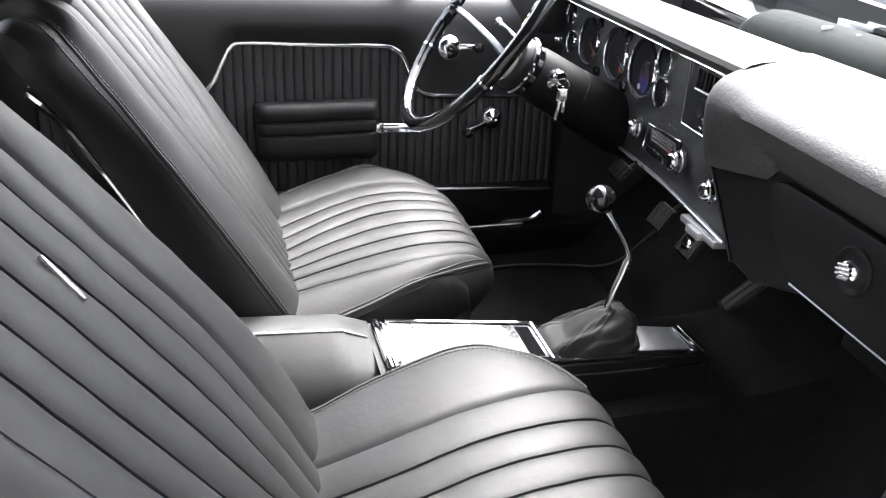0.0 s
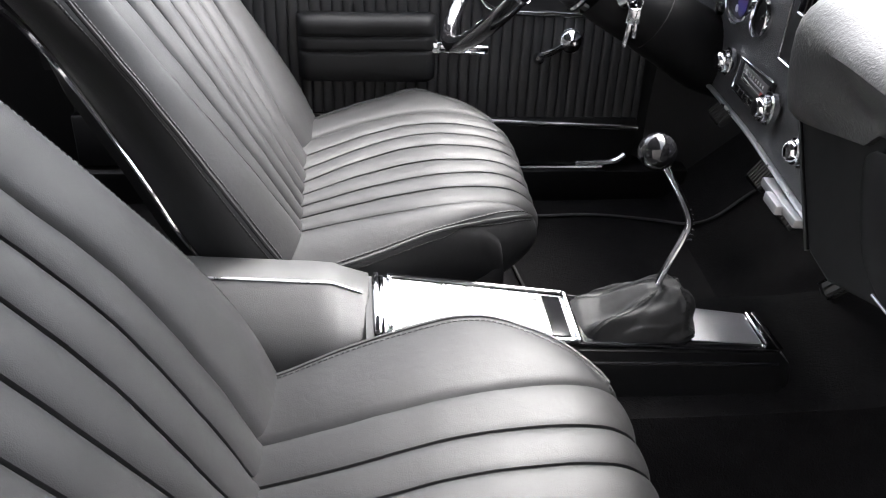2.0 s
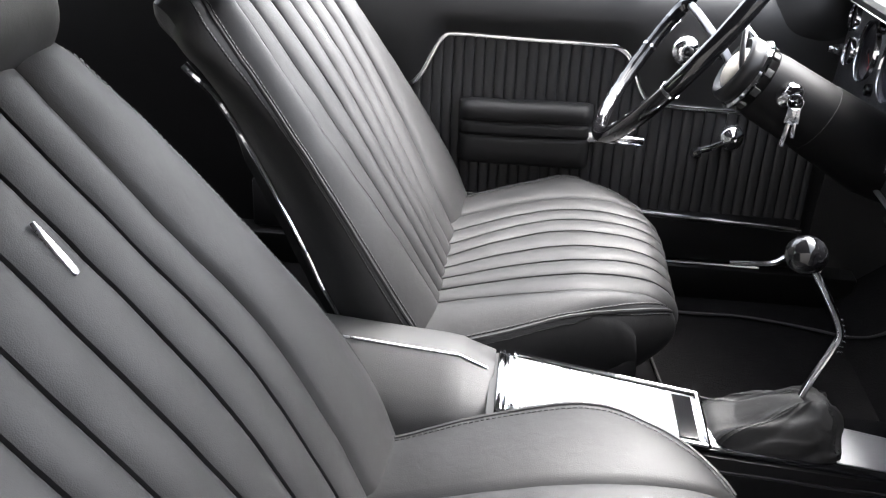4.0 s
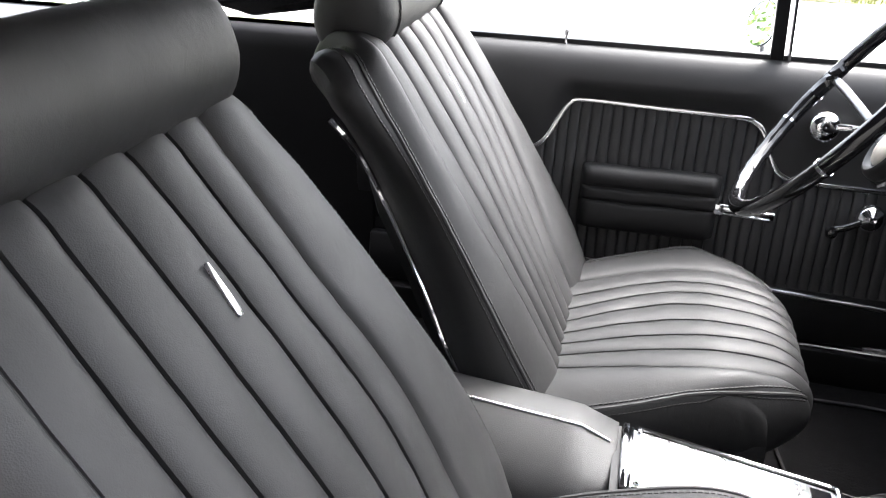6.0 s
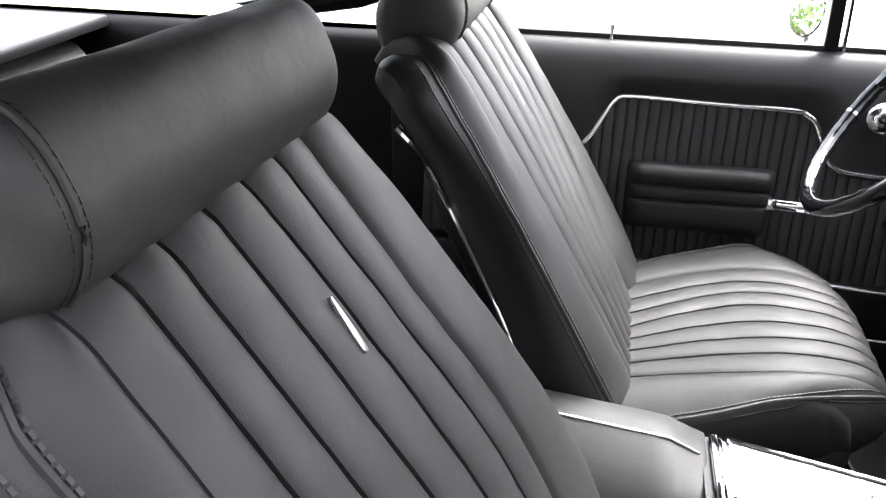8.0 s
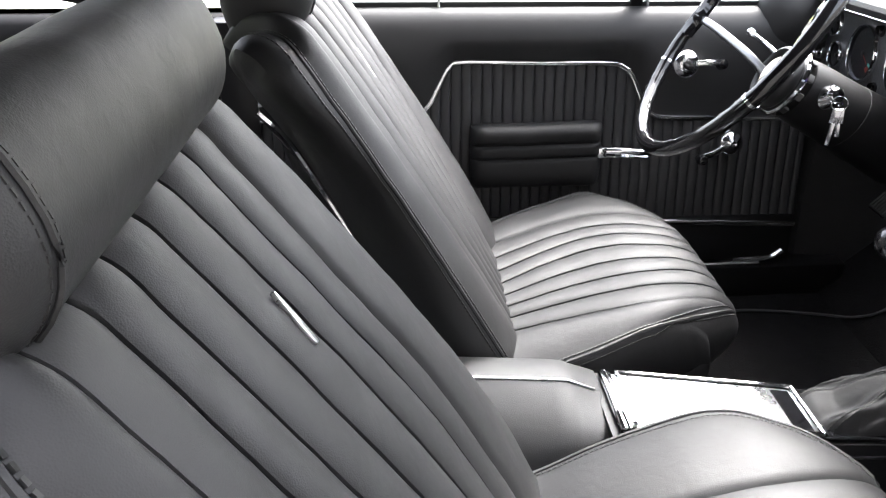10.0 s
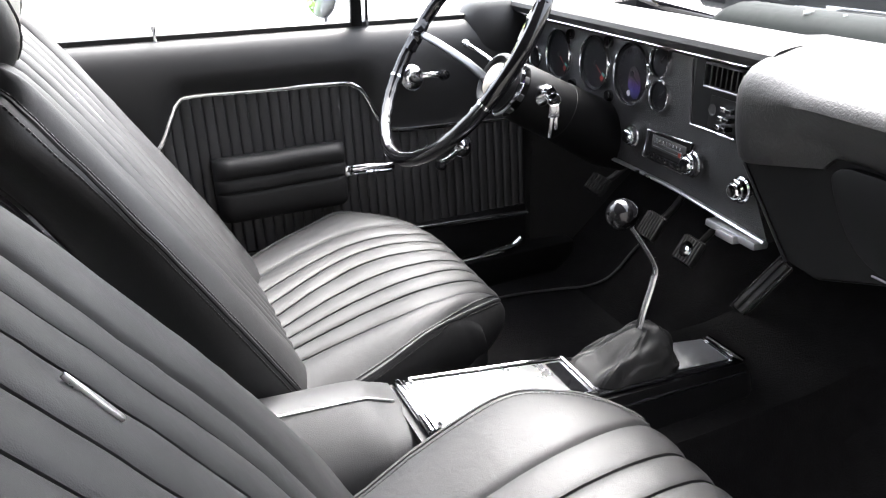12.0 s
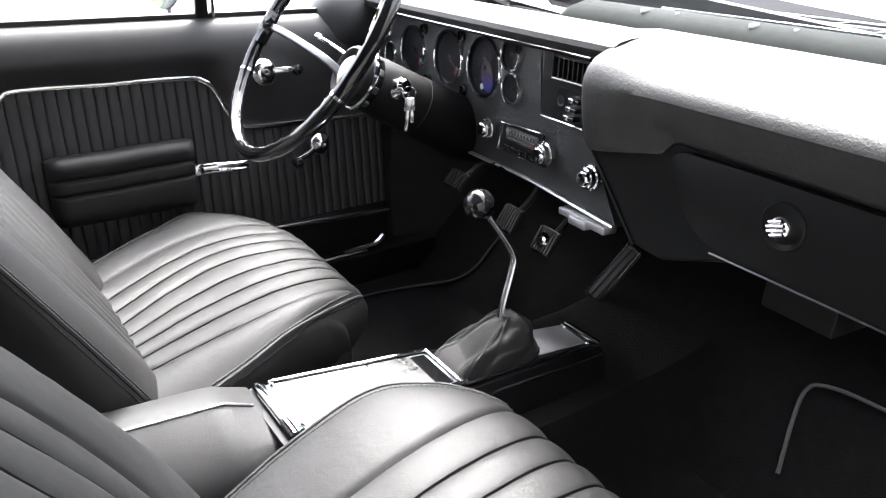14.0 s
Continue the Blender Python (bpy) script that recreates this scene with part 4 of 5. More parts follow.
def shifter():
    s = thing("gear_shifter", "chrome gear lever with black ball knob and leather boot", "gear lever")
    # boot: a slumped bag, wide to near its top, with folds running to the lever
    rows = []
    for k in range(25):
        f = k / 24
        ring = []
        cx, cy, cz = 0.637 + 0.048 * f, -0.004 + 0.01 * f, 0.217 + 0.07 * f ** 0.8 - 0.008 * max(0.0, f - 0.86) / 0.14
        hx, hy = 0.084 * (1 - f ** 1.2) + 0.009, 0.043 * (1 - f ** 1.7) + 0.008
        for q in range(96):
            a = 2 * math.pi * q / 96
            ca, sa = math.cos(a), math.sin(a)
            env = math.sin(math.pi * f ** 0.8) ** 0.7
            fold = abs(noise.noise((ca * 1.9 + 5 + f, sa * 1.9 - 1.4 * f, f * 1.3)))
            ridge = abs(math.sin(2.5 * a + 2.2 * f + 0.6))
            g = 1 + env * (0.08 * ridge - 0.03 + 0.1 * noise.noise((ca * 1.5, sa * 1.5, f * 2.2)) - 0.5 * max(0.0, 0.14 - fold))
            sag = 0.016 * noise.noise((ca * 2, sa * 2 + 4, f * 3)) * env - 0.006 * env * max(0.0, -ca) ** 1.5
            ring.append((cx + g * hx * math.copysign(abs(ca) ** 0.6, ca), cy + g * hy * math.copysign(abs(sa) ** 0.6, sa), cz + sag))
        rows.append(ring)
    b = part("boot", loft(rows, closed=True, caps=True), BOOT, s, "soft grey-black leather boot with seams")
    for q in (12, 14, 38, 40, 58, 60, 82, 84):
        part("stitching", stitches([Vector(r[q]) + Vector((0, 0, 0.001)) for r in rows[:-3]]), THREAD, b)
    lever = smooth_path([(0.665, 0.005, 0.262), (0.676, 0.011, 0.306), (0.69, 0.017, 0.35), (0.692, 0.021, 0.378), (0.668, 0.034, 0.42), (0.645, 0.044, 0.452)], 6)
    part("lever", tube(lever, 0.0062, 10, flat=0.75, up=(1, 0, 0)), CHROME, s, "flat cranked chrome lever")
    k = part("knob", lathe([(0.0, -0.024), (0.009, -0.0225)] + [(0.0245 * math.sin(radians(a)), -0.0245 * math.cos(radians(a))) for a in range(30, 180, 10)] + [(0.0, 0.0245)], 32, "z", Matrix.Translation((0.637, 0.049, 0.464))), GLOSS, s, "glossy black ball knob")
    for j in range(7):
        a = radians(-118 + 9 * j)
        part("letter_bar", moved(box(-0.0012, 0.0012, -0.0005, 0.0005, -0.003, 0.003, 0), Matrix.Translation((0.637, 0.049, 0.45)) @ Matrix.Rotation(a, 4, "Z") @ Matrix.Translation((0, 0.0204, 0))), WHITE, k)
    for j in range(7):
        part("letter_bar", moved(box(-0.003, 0.003, -0.0012, 0.0012, -0.002, 0.002, 0), Matrix.Translation((0.7 - 0.0012 * (j - 1) ** 2 * 0.35, 0.017 + 0.001 * j, 0.345 + 0.0075 * j))), BRUSHED, s)
    return s


shifter()


# ---- dashboard ----
DASH = Matrix.Translation((0.80, 0.2, 0.57)) @ Matrix.Rotation(radians(-6.8), 4, "Z") @ Matrix.Rotation(radians(-5), 4, "X")


def ring(v, w, r, t, u=-0.002, seg=40):
    """A bezel ring facing the cabin."""
    return lathe([(r - t, 0.006), (r - t, -0.003), (r - t * 0.5, -0.006), (r, -0.003), (r + t * 0.3, 0.006)], seg, "x", Matrix.Translation((u, v, w)))


def gauge(d, v, w, r, kind):
    """kind: 0 small, 1 large with coloured marks, 2 large with a reflection painted on the dial."""
    g = part("gauge", ring(v, w, r, 0.0025), CHROME, d, "round gauge in a thin chrome bezel")
    at = Matrix.Translation((-0.001, v, w))
    part("inner_ring", lathe([(r * 0.84, 0.0015), (r * 0.9, -0.003), (r * 0.93, -0.004), (r * 0.93, 0.002)], 32, "x", at), DIAL, g)
    part("dial", lathe([(0.0, 0.0), (r - 0.003, 0.0), (r - 0.003, 0.004), (0.0, 0.004)], 32, "x", at), DIAL, g)
    marks = bmesh.new()
    n = 19 if r > 0.04 else 5
    for k in range(n):
        a = radians(-130 + 260 * k / (n - 1))
        mm = Matrix.Translation((-0.0016, v, w)) @ Matrix.Rotation(a, 4, "X") @ Matrix.Translation((0, 0, r * 0.72))
        bmesh.ops.create_cube(marks, size=1.0, matrix=mm @ Matrix.Diagonal((0.0006, r * 0.022, r * (0.07 if k % 2 else 0.12), 1)))
    part("scale", marks, DIM, g)
    if kind == 1:
        for a, mat in ((118, TEAL), (128, DULLRED), (137, DULLRED)):
            mm = Matrix.Translation((-0.0018, v, w)) @ Matrix.Rotation(radians(a), 4, "X") @ Matrix.Translation((0, 0, r * 0.66))
            part("colour_mark", moved(box(-0.0003, 0.0003, -r * 0.045, r * 0.045, -r * 0.09, r * 0.09, 0), mm), mat, g)
    if kind == 2:
        # reflection in the lens, put on the dial as a coloured patch and white dot
        part("dial_reflection", slab([(v - r * 0.16 - r * 0.36 * math.cos(radians(q)), w - r * 0.25 + r * 0.5 * math.sin(radians(q)) - r * 0.1 * math.cos(radians(q))) for q in range(0, 360, 20)], "x", -0.0022, -0.0014), REFLECTION, g, "violet reflection painted on the dial")
        part("reflection_dot", lathe([(0.0, -0.001), (r * 0.1, 0.0), (r * 0.1, 0.0006), (0.0, 0.0006)], 14, "x", Matrix.Translation((-0.0024, v + r * 0.12, w - r * 0.62))), WHITE, g)
    part("needle", moved(box(-0.0004, 0.0004, -0.0007, 0.0007, -0.004, r * 0.5, 0), Matrix.Translation((-0.0022, v, w)) @ Matrix.Rotation(radians(125 if kind else 40), 4, "X")), DULLRED if kind == 1 else DIM, g)
    part("needle_cap", lathe([(0.0, -0.0018), (r * 0.09, -0.001), (r * 0.1, 0.001), (0.0, 0.001)], 14, "x", Matrix.Translation((-0.0024, v, w))), SATIN, g)
    part("lens", lathe([(0.0, -0.0012), (r - 0.004, 0.0), (r - 0.004, 0.0006), (0.0, -0.0006)], 32, "x", Matrix.Translation((-0.0055, v, w))), LENS, g)
    return g


def knob(d, v, w, r, name, label):
    k = part(name, lathe([(0.0, -0.026), (r * 0.5, -0.0265), (r * 0.62, -0.024), (r * 0.66, -0.02), (r * 0.8, -0.0185), (r * 0.84, -0.012), (r, -0.0105), (r, -0.004), (r * 0.8, 0.0), (0.0, 0.001)], 32, "x", Matrix.Translation((0, v, w))), CHROME, d, label)
    part("knob_face", lathe([(0.0, -0.0005), (r * 0.42, 0.0), (r * 0.42, 0.001), (0, 0.001)], 24, "x", Matrix.Translation((-0.0268, v, w))), GLOSS, k)
    return k


def dashboard():
    d = thing("dashboard", "padded black dashboard with round gauges and radio", "dashboard", DASH)
    face = [(0.62, 0.104), (-0.23, 0.104), (-0.23, -0.02), (-0.302, -0.13), (-0.18, -0.122), (-0.07, -0.117), (0.1, -0.119), (0.24, -0.124), (0.62, -0.105)]
    part("instrument_panel", slab(face, "x", 0.0, 0.03), PANEL, d, "grained black instrument panel")
    part("carrier", box(0.034, 0.22, -0.9, 0.62, -0.09, 0.075, 0.02), SATIN, d)
    # top lip over the gauges
    prof = [(0.03, 0.1), (-0.014, 0.102), (-0.03, 0.1045), (-0.04, 0.11), (-0.0435, 0.118), (-0.041, 0.1255), (-0.032, 0.131), (-0.015, 0.135), (0.02, 0.1385), (0.06, 0.1385), (0.11, 0.131), (0.2, 0.1)]
    part("cowl_pad", loft([[(u, v, w) for u, w in prof] for v in np.linspace(-0.3, 0.62, 30)]), PAD, d, "grained vinyl pad over the gauges")
    part("lip_trim", tube([(-0.035, v, 0.1045) for v in np.linspace(-0.25, 0.62, 10)], 0.0014, 6), CHROME, d)
    part("lip_trim", tube([(-0.02, v, 0.0985) for v in np.linspace(-0.25, 0.62, 10)], 0.0014, 6), CHROME, d)
    # passenger pad with its rounded end
    rows = []
    for v, e in ((-0.2395, 0.0), (-0.255, 0.2), (-0.266, 0.45), (-0.275, 0.68), (-0.283, 0.84), (-0.291, 0.94), (-0.3, 0.985), (-0.31, 1.0), (-0.325, 1.0), (-0.35, 1.0), (-0.37, 1.0), (-0.385, 1.0), (-0.4, 1.0), (-0.411, 1.0), (-0.414, 1.0), (-0.42, 1.0), (-0.426, 1.0), (-0.435, 1.0), (-0.45, 1.0), (-0.55, 1.0), (-0.65, 1.0), (-0.75, 1.0), (-1.0, 1.0)):
        t = max(0.0, min(1.0, (-0.315 - v) / 0.115))
        t = t * t * (3 - 2 * t)
        # lower edge: nearly level under the knee, then a short step up to the cove
        low = -0.016 + 0.026 * max(0.0, min(1.0, (-0.28 - v) / 0.132)) + 0.018 * max(0.0, min(1.0, (-0.412 - v) / 0.016))
        top = [(-0.068, 0.1135), (-0.045, 0.124), (-0.01, 0.134), (0.03, 0.14), (0.1, 0.138), (0.2, 0.1)]
        knee = [(0.03, low), (-0.03, low), (-0.056, low + 0.002), (-0.068, low + 0.012), (-0.076, 0.02), (-0.081, 0.04), (-0.084, 0.06), (-0.0855, 0.078), (-0.084, 0.09), (-0.079, 0.101)] + top
        cove = [(0.03, low), (-0.03, low), (-0.044, low + 0.003), (-0.05, 0.038), (-0.058, 0.049), (-0.07, 0.062), (-0.084, 0.077), (-0.0925, 0.088), (-0.0905, 0.095), (-0.083, 0.1035)] + top
        row = []
        for (u0, w0), (u1, w1) in zip(knee, cove):
            u, w = u0 + (u1 - u0) * t, w0 + (w1 - w0) * t
            if u < 0.01:
                u, w = 0.01 + (u - 0.01) * e, 0.06 + (w - 0.06) * (0.8 + 0.2 * e)
            row.append((u, v, w))
        rows.append(row)
    part("passenger_pad", loft(rows), PAD, d, "thick grained vinyl crash pad")
    part("dash_top", loft([[(u, v, w) for u, w in ((0.195, 0.1), (0.235, 0.088), (0.24, 0.06))] for v in np.linspace(-0.95, 0.62, 20)]), PAD, d)
    rows = []
    for k in range(13):
        f = -1 + 2 * k / 12
        r = max(0.12, (1 - abs(f) ** 3) ** 0.5)
        rows.append([(-0.06 + 0.085 * r * math.copysign(abs(math.cos(a)) ** 0.8, math.cos(a)), 0.535 + 0.06 * f, 0.07 + 0.07 * r * math.copysign(abs(math.sin(a)) ** 0.8, math.sin(a))) for a in (2 * math.pi * q / 24 for q in range(24))])
    part("driver_pad", loft(rows, closed=True, caps=True), VINYL, d, "rounded vinyl pad end beside the gauges")
    # lower strip and ashtray pull
    part("lower_trim", tube(smooth_path([(-0.004, -0.302, -0.13), (-0.004, -0.18, -0.123), (-0.004, -0.07, -0.118), (-0.004, 0.1, -0.12), (-0.004, 0.24, -0.125)], 4), 0.0042, 8, flat=0.8), SILVER, d, "bright moulding along the lower edge")
    part("ashtray_pull", box(-0.016, 0.01, -0.296, -0.188, -0.144, -0.132, 0.003), ALLOY, d, "worn metal ashtray lip")
    part("ashtray_pull", box(-0.024, 0.0, -0.262, -0.222, -0.147, -0.134, 0.003), ALLOY, d)
    # gauges
    gauge(d, 0.334, 0.034, 0.051, 1)
    gauge(d, 0.19, 0.039, 0.052, 1)
    gauge(d, 0.065, 0.04, 0.054, 2)
    gauge(d, -0.014, 0.073, 0.0265, 0)
    gauge(d, -0.022, 0.019, 0.0265, 0)
    gauge(d, 0.46, 0.069, 0.0255, 0)
    gauge(d, 0.437, 0.013, 0.0255, 0)
    for v, w in ((0.289, 0.08), (0.146, 0.084), (0.132, -0.01), (0.27, -0.014)):
        p = part("warning_lamp", ring(v, w, 0.01, 0.002, -0.003, 20), GLOSS, d)
        part("lamp_lens", lathe([(0.0, -0.002), (0.007, 0.0), (0.007, 0.003), (0.0, 0.003)], 16, "x", Matrix.Translation((-0.002, v, w))), DIAL, p)
    knob(d, 0.49, 0.006, 0.012, "headlamp_switch", "chrome pull switch")
    # vent and heater box
    v0, v1, w0, w1 = -0.236, -0.098, -0.006, 0.096
    part("vent_frame", joined(tube([(-0.004, v1, w1), (-0.004, v1 - 0.012, w0), (-0.004, v0, w0)], 0.0018, 6), tube([(-0.004, v1, w1), (-0.004, v0, w1)], 0.0018, 6)), CHROME, d, "thin bright frame")
    part("vent_back", box(-0.003, 0.002, v0, v1 - 0.008, w0, w1, 0), DIAL, d)
    for a0, a1 in ((-0.218, -0.14), (-0.31, -0.231)):
        vent = part("air_vent", joined(tube([(-0.012, a1, 0.0915), (-0.012, a1, 0.0585), (-0.012, a0, 0.0585), (-0.012, a0, 0.0915)], 0.0017, 6, closed=True), box(-0.011, -0.003, a0, a1, 0.0905, 0.0925, 0), box(-0.011, -0.003, a0, a1, 0.0575, 0.0595, 0), box(-0.011, -0.003, a1 - 0.001, a1 + 0.001, 0.0585, 0.0915, 0)), SPOKE, d, "framed air outlet")
        for k in range(6):
            y = a1 - 0.0115 - 0.0112 * k
            part("slat", box(-0.0105, -0.003, y - 0.0016, y + 0.0016, 0.06, 0.09, 0), SATIN, vent)
    heater = part("heater_control", box(-0.005, -0.003, -0.232, -0.15, 0.0, 0.046, 0), SATIN, d, "black heater control with three levers")
    for k in range(3):
        w, v = 0.034 - 0.0135 * k, -0.194 + 0.004 * k
        part("slide_lever", box(-0.018, -0.004, v - 0.006, v + 0.006, w - 0.004, w + 0.004, 0.002), CHROME, heater, "bright slide lever")
        part("lever_grip", box(-0.02, -0.005, v - 0.021, v - 0.0075, w - 0.0035, w + 0.0035, 0.002), GLOSS, heater)
    part("scale_mark", lathe([(0.006, 0.0), (0.0085, -0.0008), (0.0085, 0.0)], 18, "x", Matrix.Translation((-0.0055, -0.158, 0.026))), DIM, heater)
    # radio
    r = part("radio", joined(tube(smooth_path([(-0.006, -0.004, -0.04), (-0.006, -0.122, -0.034), (-0.006, -0.107, -0.088), (-0.006, 0.003, -0.087)], 1, True), 0.0016, 6, closed=True)), CHROME, d, "old push-button radio with silver dial")
    part("radio_face", slab([(-0.006, -0.042), (-0.12, -0.037), (-0.106, -0.086), (0.001, -0.085)], "x", -0.003, 0.002), DIAL, r)
    part("tuning_scale", box(-0.0055, -0.0035, -0.108, -0.018, -0.067, -0.044, 0.0005), TUNER, r, "smoky tuning scale")
    part("tuning_line", box(-0.0062, -0.005, -0.1, -0.024, -0.0575, -0.0555, 0), SPOKE, r)
    part("tuning_line", box(-0.0062, -0.005, -0.1, -0.024, -0.0635, -0.0625, 0), SPOKE, r)
    part("tuning_line", box(-0.0064, -0.005, -0.098, -0.092, -0.065, -0.058, 0), DULLRED, r)
    for k in range(8):
        part("scale_mark", box(-0.0062, -0.005, -0.032 - 0.009 * k, -0.0305 - 0.009 * k, -0.053, -0.049, 0), SILVER, r)
    for k in range(5):
        y = -0.018 - 0.018 * k
        part("push_button", box(-0.011, -0.003, y - 0.0155, y, -0.0835, -0.074, 0.0015), GLOSS, r)
    knob(d, 0.034, -0.06, 0.0195, "radio_knob", "stepped chrome radio knob")
    knob(d, -0.133, -0.064, 0.021, "radio_knob", "stepped chrome radio knob")
    knob(d, -0.246, -0.07, 0.0195, "lighter_knob", "stepped chrome lighter knob")
    # passenger side
    part("lower_dash", slab([(-0.272, 0.05), (-1.0, 0.05), (-1.0, -0.086), (-0.535, -0.086), (-0.43, -0.124), (-0.381, -0.12), (-0.279, -0.016)], "x", -0.04, 0.06, 0.004), DEEP, d, "deep black lower dash beside the glovebox", smooth=False)
    part("dash_backing", box(-0.03, 0.02, -1.0, -0.27, -0.02, 0.055, 0.004), DEEP, d)
    part("side_edge", tube([(-0.041, -0.28, -0.017), (-0.041, -0.381, -0.119)], 0.0028, 6), SATIN, d)
    g = part("glovebox_door", slab([(-0.433, 0.01), (-0.437, 0.018), (-0.446, 0.0245), (-0.46, 0.0275), (-0.56, 0.029), (-0.98, 0.029), (-0.98, -0.076), (-0.54, -0.076), (-0.522, -0.0745), (-0.505, -0.07), (-0.488, -0.062), (-0.472, -0.049), (-0.456, -0.031), (-0.443, -0.011)], "x", -0.054, -0.0405, 0.003), DEEP, d, "deep black glovebox lid")
    at = Matrix.Translation((-0.0542, -0.602, -0.015))
    part("latch_recess", lathe([(0.0, 0.004), (0.012, 0.0035), (0.018, 0.001), (0.0225, -0.0016), (0.0255, -0.0022), (0.027, -0.0008), (0.027, 0.001)], 36, "x", at), DEEP, g, "round finger recess")
    kn = part("glovebox_knob", lathe([(0.0, -0.012), (0.007, -0.0118), (0.0105, -0.01), (0.0125, -0.006), (0.0135, -0.002), (0.0125, 0.002), (0.0, 0.003)], 28, "x", at), CHROME, g, "round chrome lock knob")
    for dz in (-0.0072, -0.0024, 0.0024, 0.0072):
        part("grip_rib", moved(tube([(-0.0118 + 14 * dz * dz, y, dz) for y in np.linspace(-0.0115 + abs(dz) * 0.5, 0.0115 - abs(dz) * 0.5, 5)], 0.0021, 8), at @ Matrix.Rotation(radians(-18), 4, "X")), CHROME, kn)
    part("glovebox_edge", tube(smooth_path([(-0.05, -0.512, -0.08), (-0.05, -0.6, -0.0795), (-0.05, -1.0, -0.0785)], 4), 0.0013, 6), SPOKE, d, "thin bright lower edge")
    part("under_dash_box", box(0.02, 0.09, -0.64, -0.543, -0.15, -0.1, 0.004), DEEP, d, "small dark box under the glovebox")
    # trough at the foot of the windscreen
    rows = []
    for v, e in ((0.225, 0.25), (0.22, 0.6), (0.21, 0.9), (0.19, 1.0), (-0.3, 1.0), (-0.7, 1.0), (-1.05, 1.0)):
        rows.append([(u, v, 0.05 + (w - 0.05) * e) for u, w in ((0.25, 0.05), (0.252, 0.085), (0.262, 0.112), (0.282, 0.13), (0.31, 0.138), (0.345, 0.138), (0.36, 0.12), (0.362, 0.05))])
    part("screen_trough", loft(rows, caps=True), RAIL, d, "dusty dark green-grey rail below the glass")
    for v in (0.0, -0.24, -0.52, -0.8):
        part("rail_clip", box(0.285, 0.306, v - 0.0015, v + 0.0015, 0.133, 0.1405, 0.001), WHITE, d)
        part("rail_clip", box(0.304, 0.31, v - 0.07, v - 0.065, 0.134, 0.1395, 0.001), WHITE, d)
    return d


dashboard()


# ---- steering column and wheel ----
def steering():
    m = Matrix.Translation((0.5254, 0.3741, 0.6541)) @ Matrix.Rotation(radians(-12), 4, "X") @ Matrix.Rotation(radians(28), 4, "Y")
    # the rim is tipped a little against the column
    tip = (Matrix.Rotation(radians(-12), 4, "X") @ Matrix.Rotation(radians(28), 4, "Y")).inverted() @ Matrix.Rotation(radians(-13.8), 4, "X") @ Matrix.Rotation(radians(35.4), 4, "Y")
    s = thing("steering_column", "black steering column with chrome ringed wheel", "steering wheel", m)
    # local x runs forward along the column, z up in the wheel's plane
    low = Matrix.Translation((-0.037, 0, -0.028))
    R = 0.2128
    n = 96
    rows = []
    for k in range(n):
        a = 2 * math.pi * k / n
        grip = 0.0011 * math.sin(a * 60)
        c = Vector((0, math.sin(a) * R, math.cos(a) * R))
        rad = c.normalized()
        ring_ = []
        for q in range(12):
            f = 2 * math.pi * q / 12
            inner = 1.0 if math.cos(f) < -0.2 else 0.0
            rr = 0.0122 + grip * inner
            ring_.append(c + rr * (math.cos(f) * rad + math.sin(f) * Vector((1, 0, 0))))
        rows.append(ring_)
    rows.append(rows[0])
    bm = loft(rows, closed=True)
    bmesh.ops.remove_doubles(bm, verts=bm.verts, dist=1e-6)
    rim = part("wheel_rim", moved(bm, tip), GLOSS, s, "glossy black rim with finger grips")
    for a in (107.3, 240.2):
        c = Vector((0, math.sin(radians(a)) * R, math.cos(radians(a)) * R))
        t = Vector((0, math.cos(radians(a)), -math.sin(radians(a))))
        part("rim_clip", moved(tube([c - t * 0.0025, c + t * 0.0025], 0.0135, 14), tip), CHROME, rim, "chrome band")
    for sg in (-1, 1):
        pts = [tip @ p for p in smooth_path([(-0.002, sg * 0.206, 0.03), (0.018, sg * 0.155, 0.022), (0.06, sg * 0.07, 0.0), (0.088, sg * 0.03, -0.016)], 5)]
        sp = part("spoke", tube(pts, 0.0, 8, flat=0.35, up=(1, 0, 0), radii=[0.0066 + 0.0016 * k / 15 for k in range(16)]), SPOKE, s, "satin metal spoke")
        part("spoke_root", tube([tip @ p for p in smooth_path([(-0.001, sg * 0.206, 0.06), (0.0, sg * 0.202, 0.03), (0.001, sg * 0.206, -0.005)], 4)], 0.012, 8), GLOSS, sp)
    hub = part("hub", lathe([(0.0, 0.122), (0.034, 0.122), (0.038, 0.118), (0.043, 0.116), (0.047, 0.118), (0.05, 0.123), (0.051, 0.135), (0.048, 0.14), (0.0, 0.142)], 40, "x", low), SATIN, s, "black cupped wheel hub")
    part("emblem", lathe([(0.0, -0.009), (0.01, -0.0087), (0.02, -0.007), (0.028, -0.003), (0.032, 0.002), (0.032, 0.004), (0.0, 0.006)], 36, "x", low @ Matrix.Translation((0.12, 0, 0))), EMBLEM, hub, "worn cream and silver horn emblem")
    part("hub_ring", lathe([(0.046, 0.139), (0.054, 0.1395), (0.0565, 0.143), (0.055, 0.147), (0.046, 0.148)], 40, "x", low), CHROME, hub, "chrome ring behind the hub")
    col = part("column_shroud", lathe([(0.04, 0.148), (0.049, 0.152), (0.051, 0.17), (0.053, 0.25), (0.054, 0.256), (0.056, 0.3), (0.06, 0.37), (0.05, 0.43), (0.0, 0.44)], 36, "x", low @ Matrix.Translation((0.01, 0, 0))), DEEP, s, "satin black column shroud")
    for k in range(10):
        a = radians(36 * k)
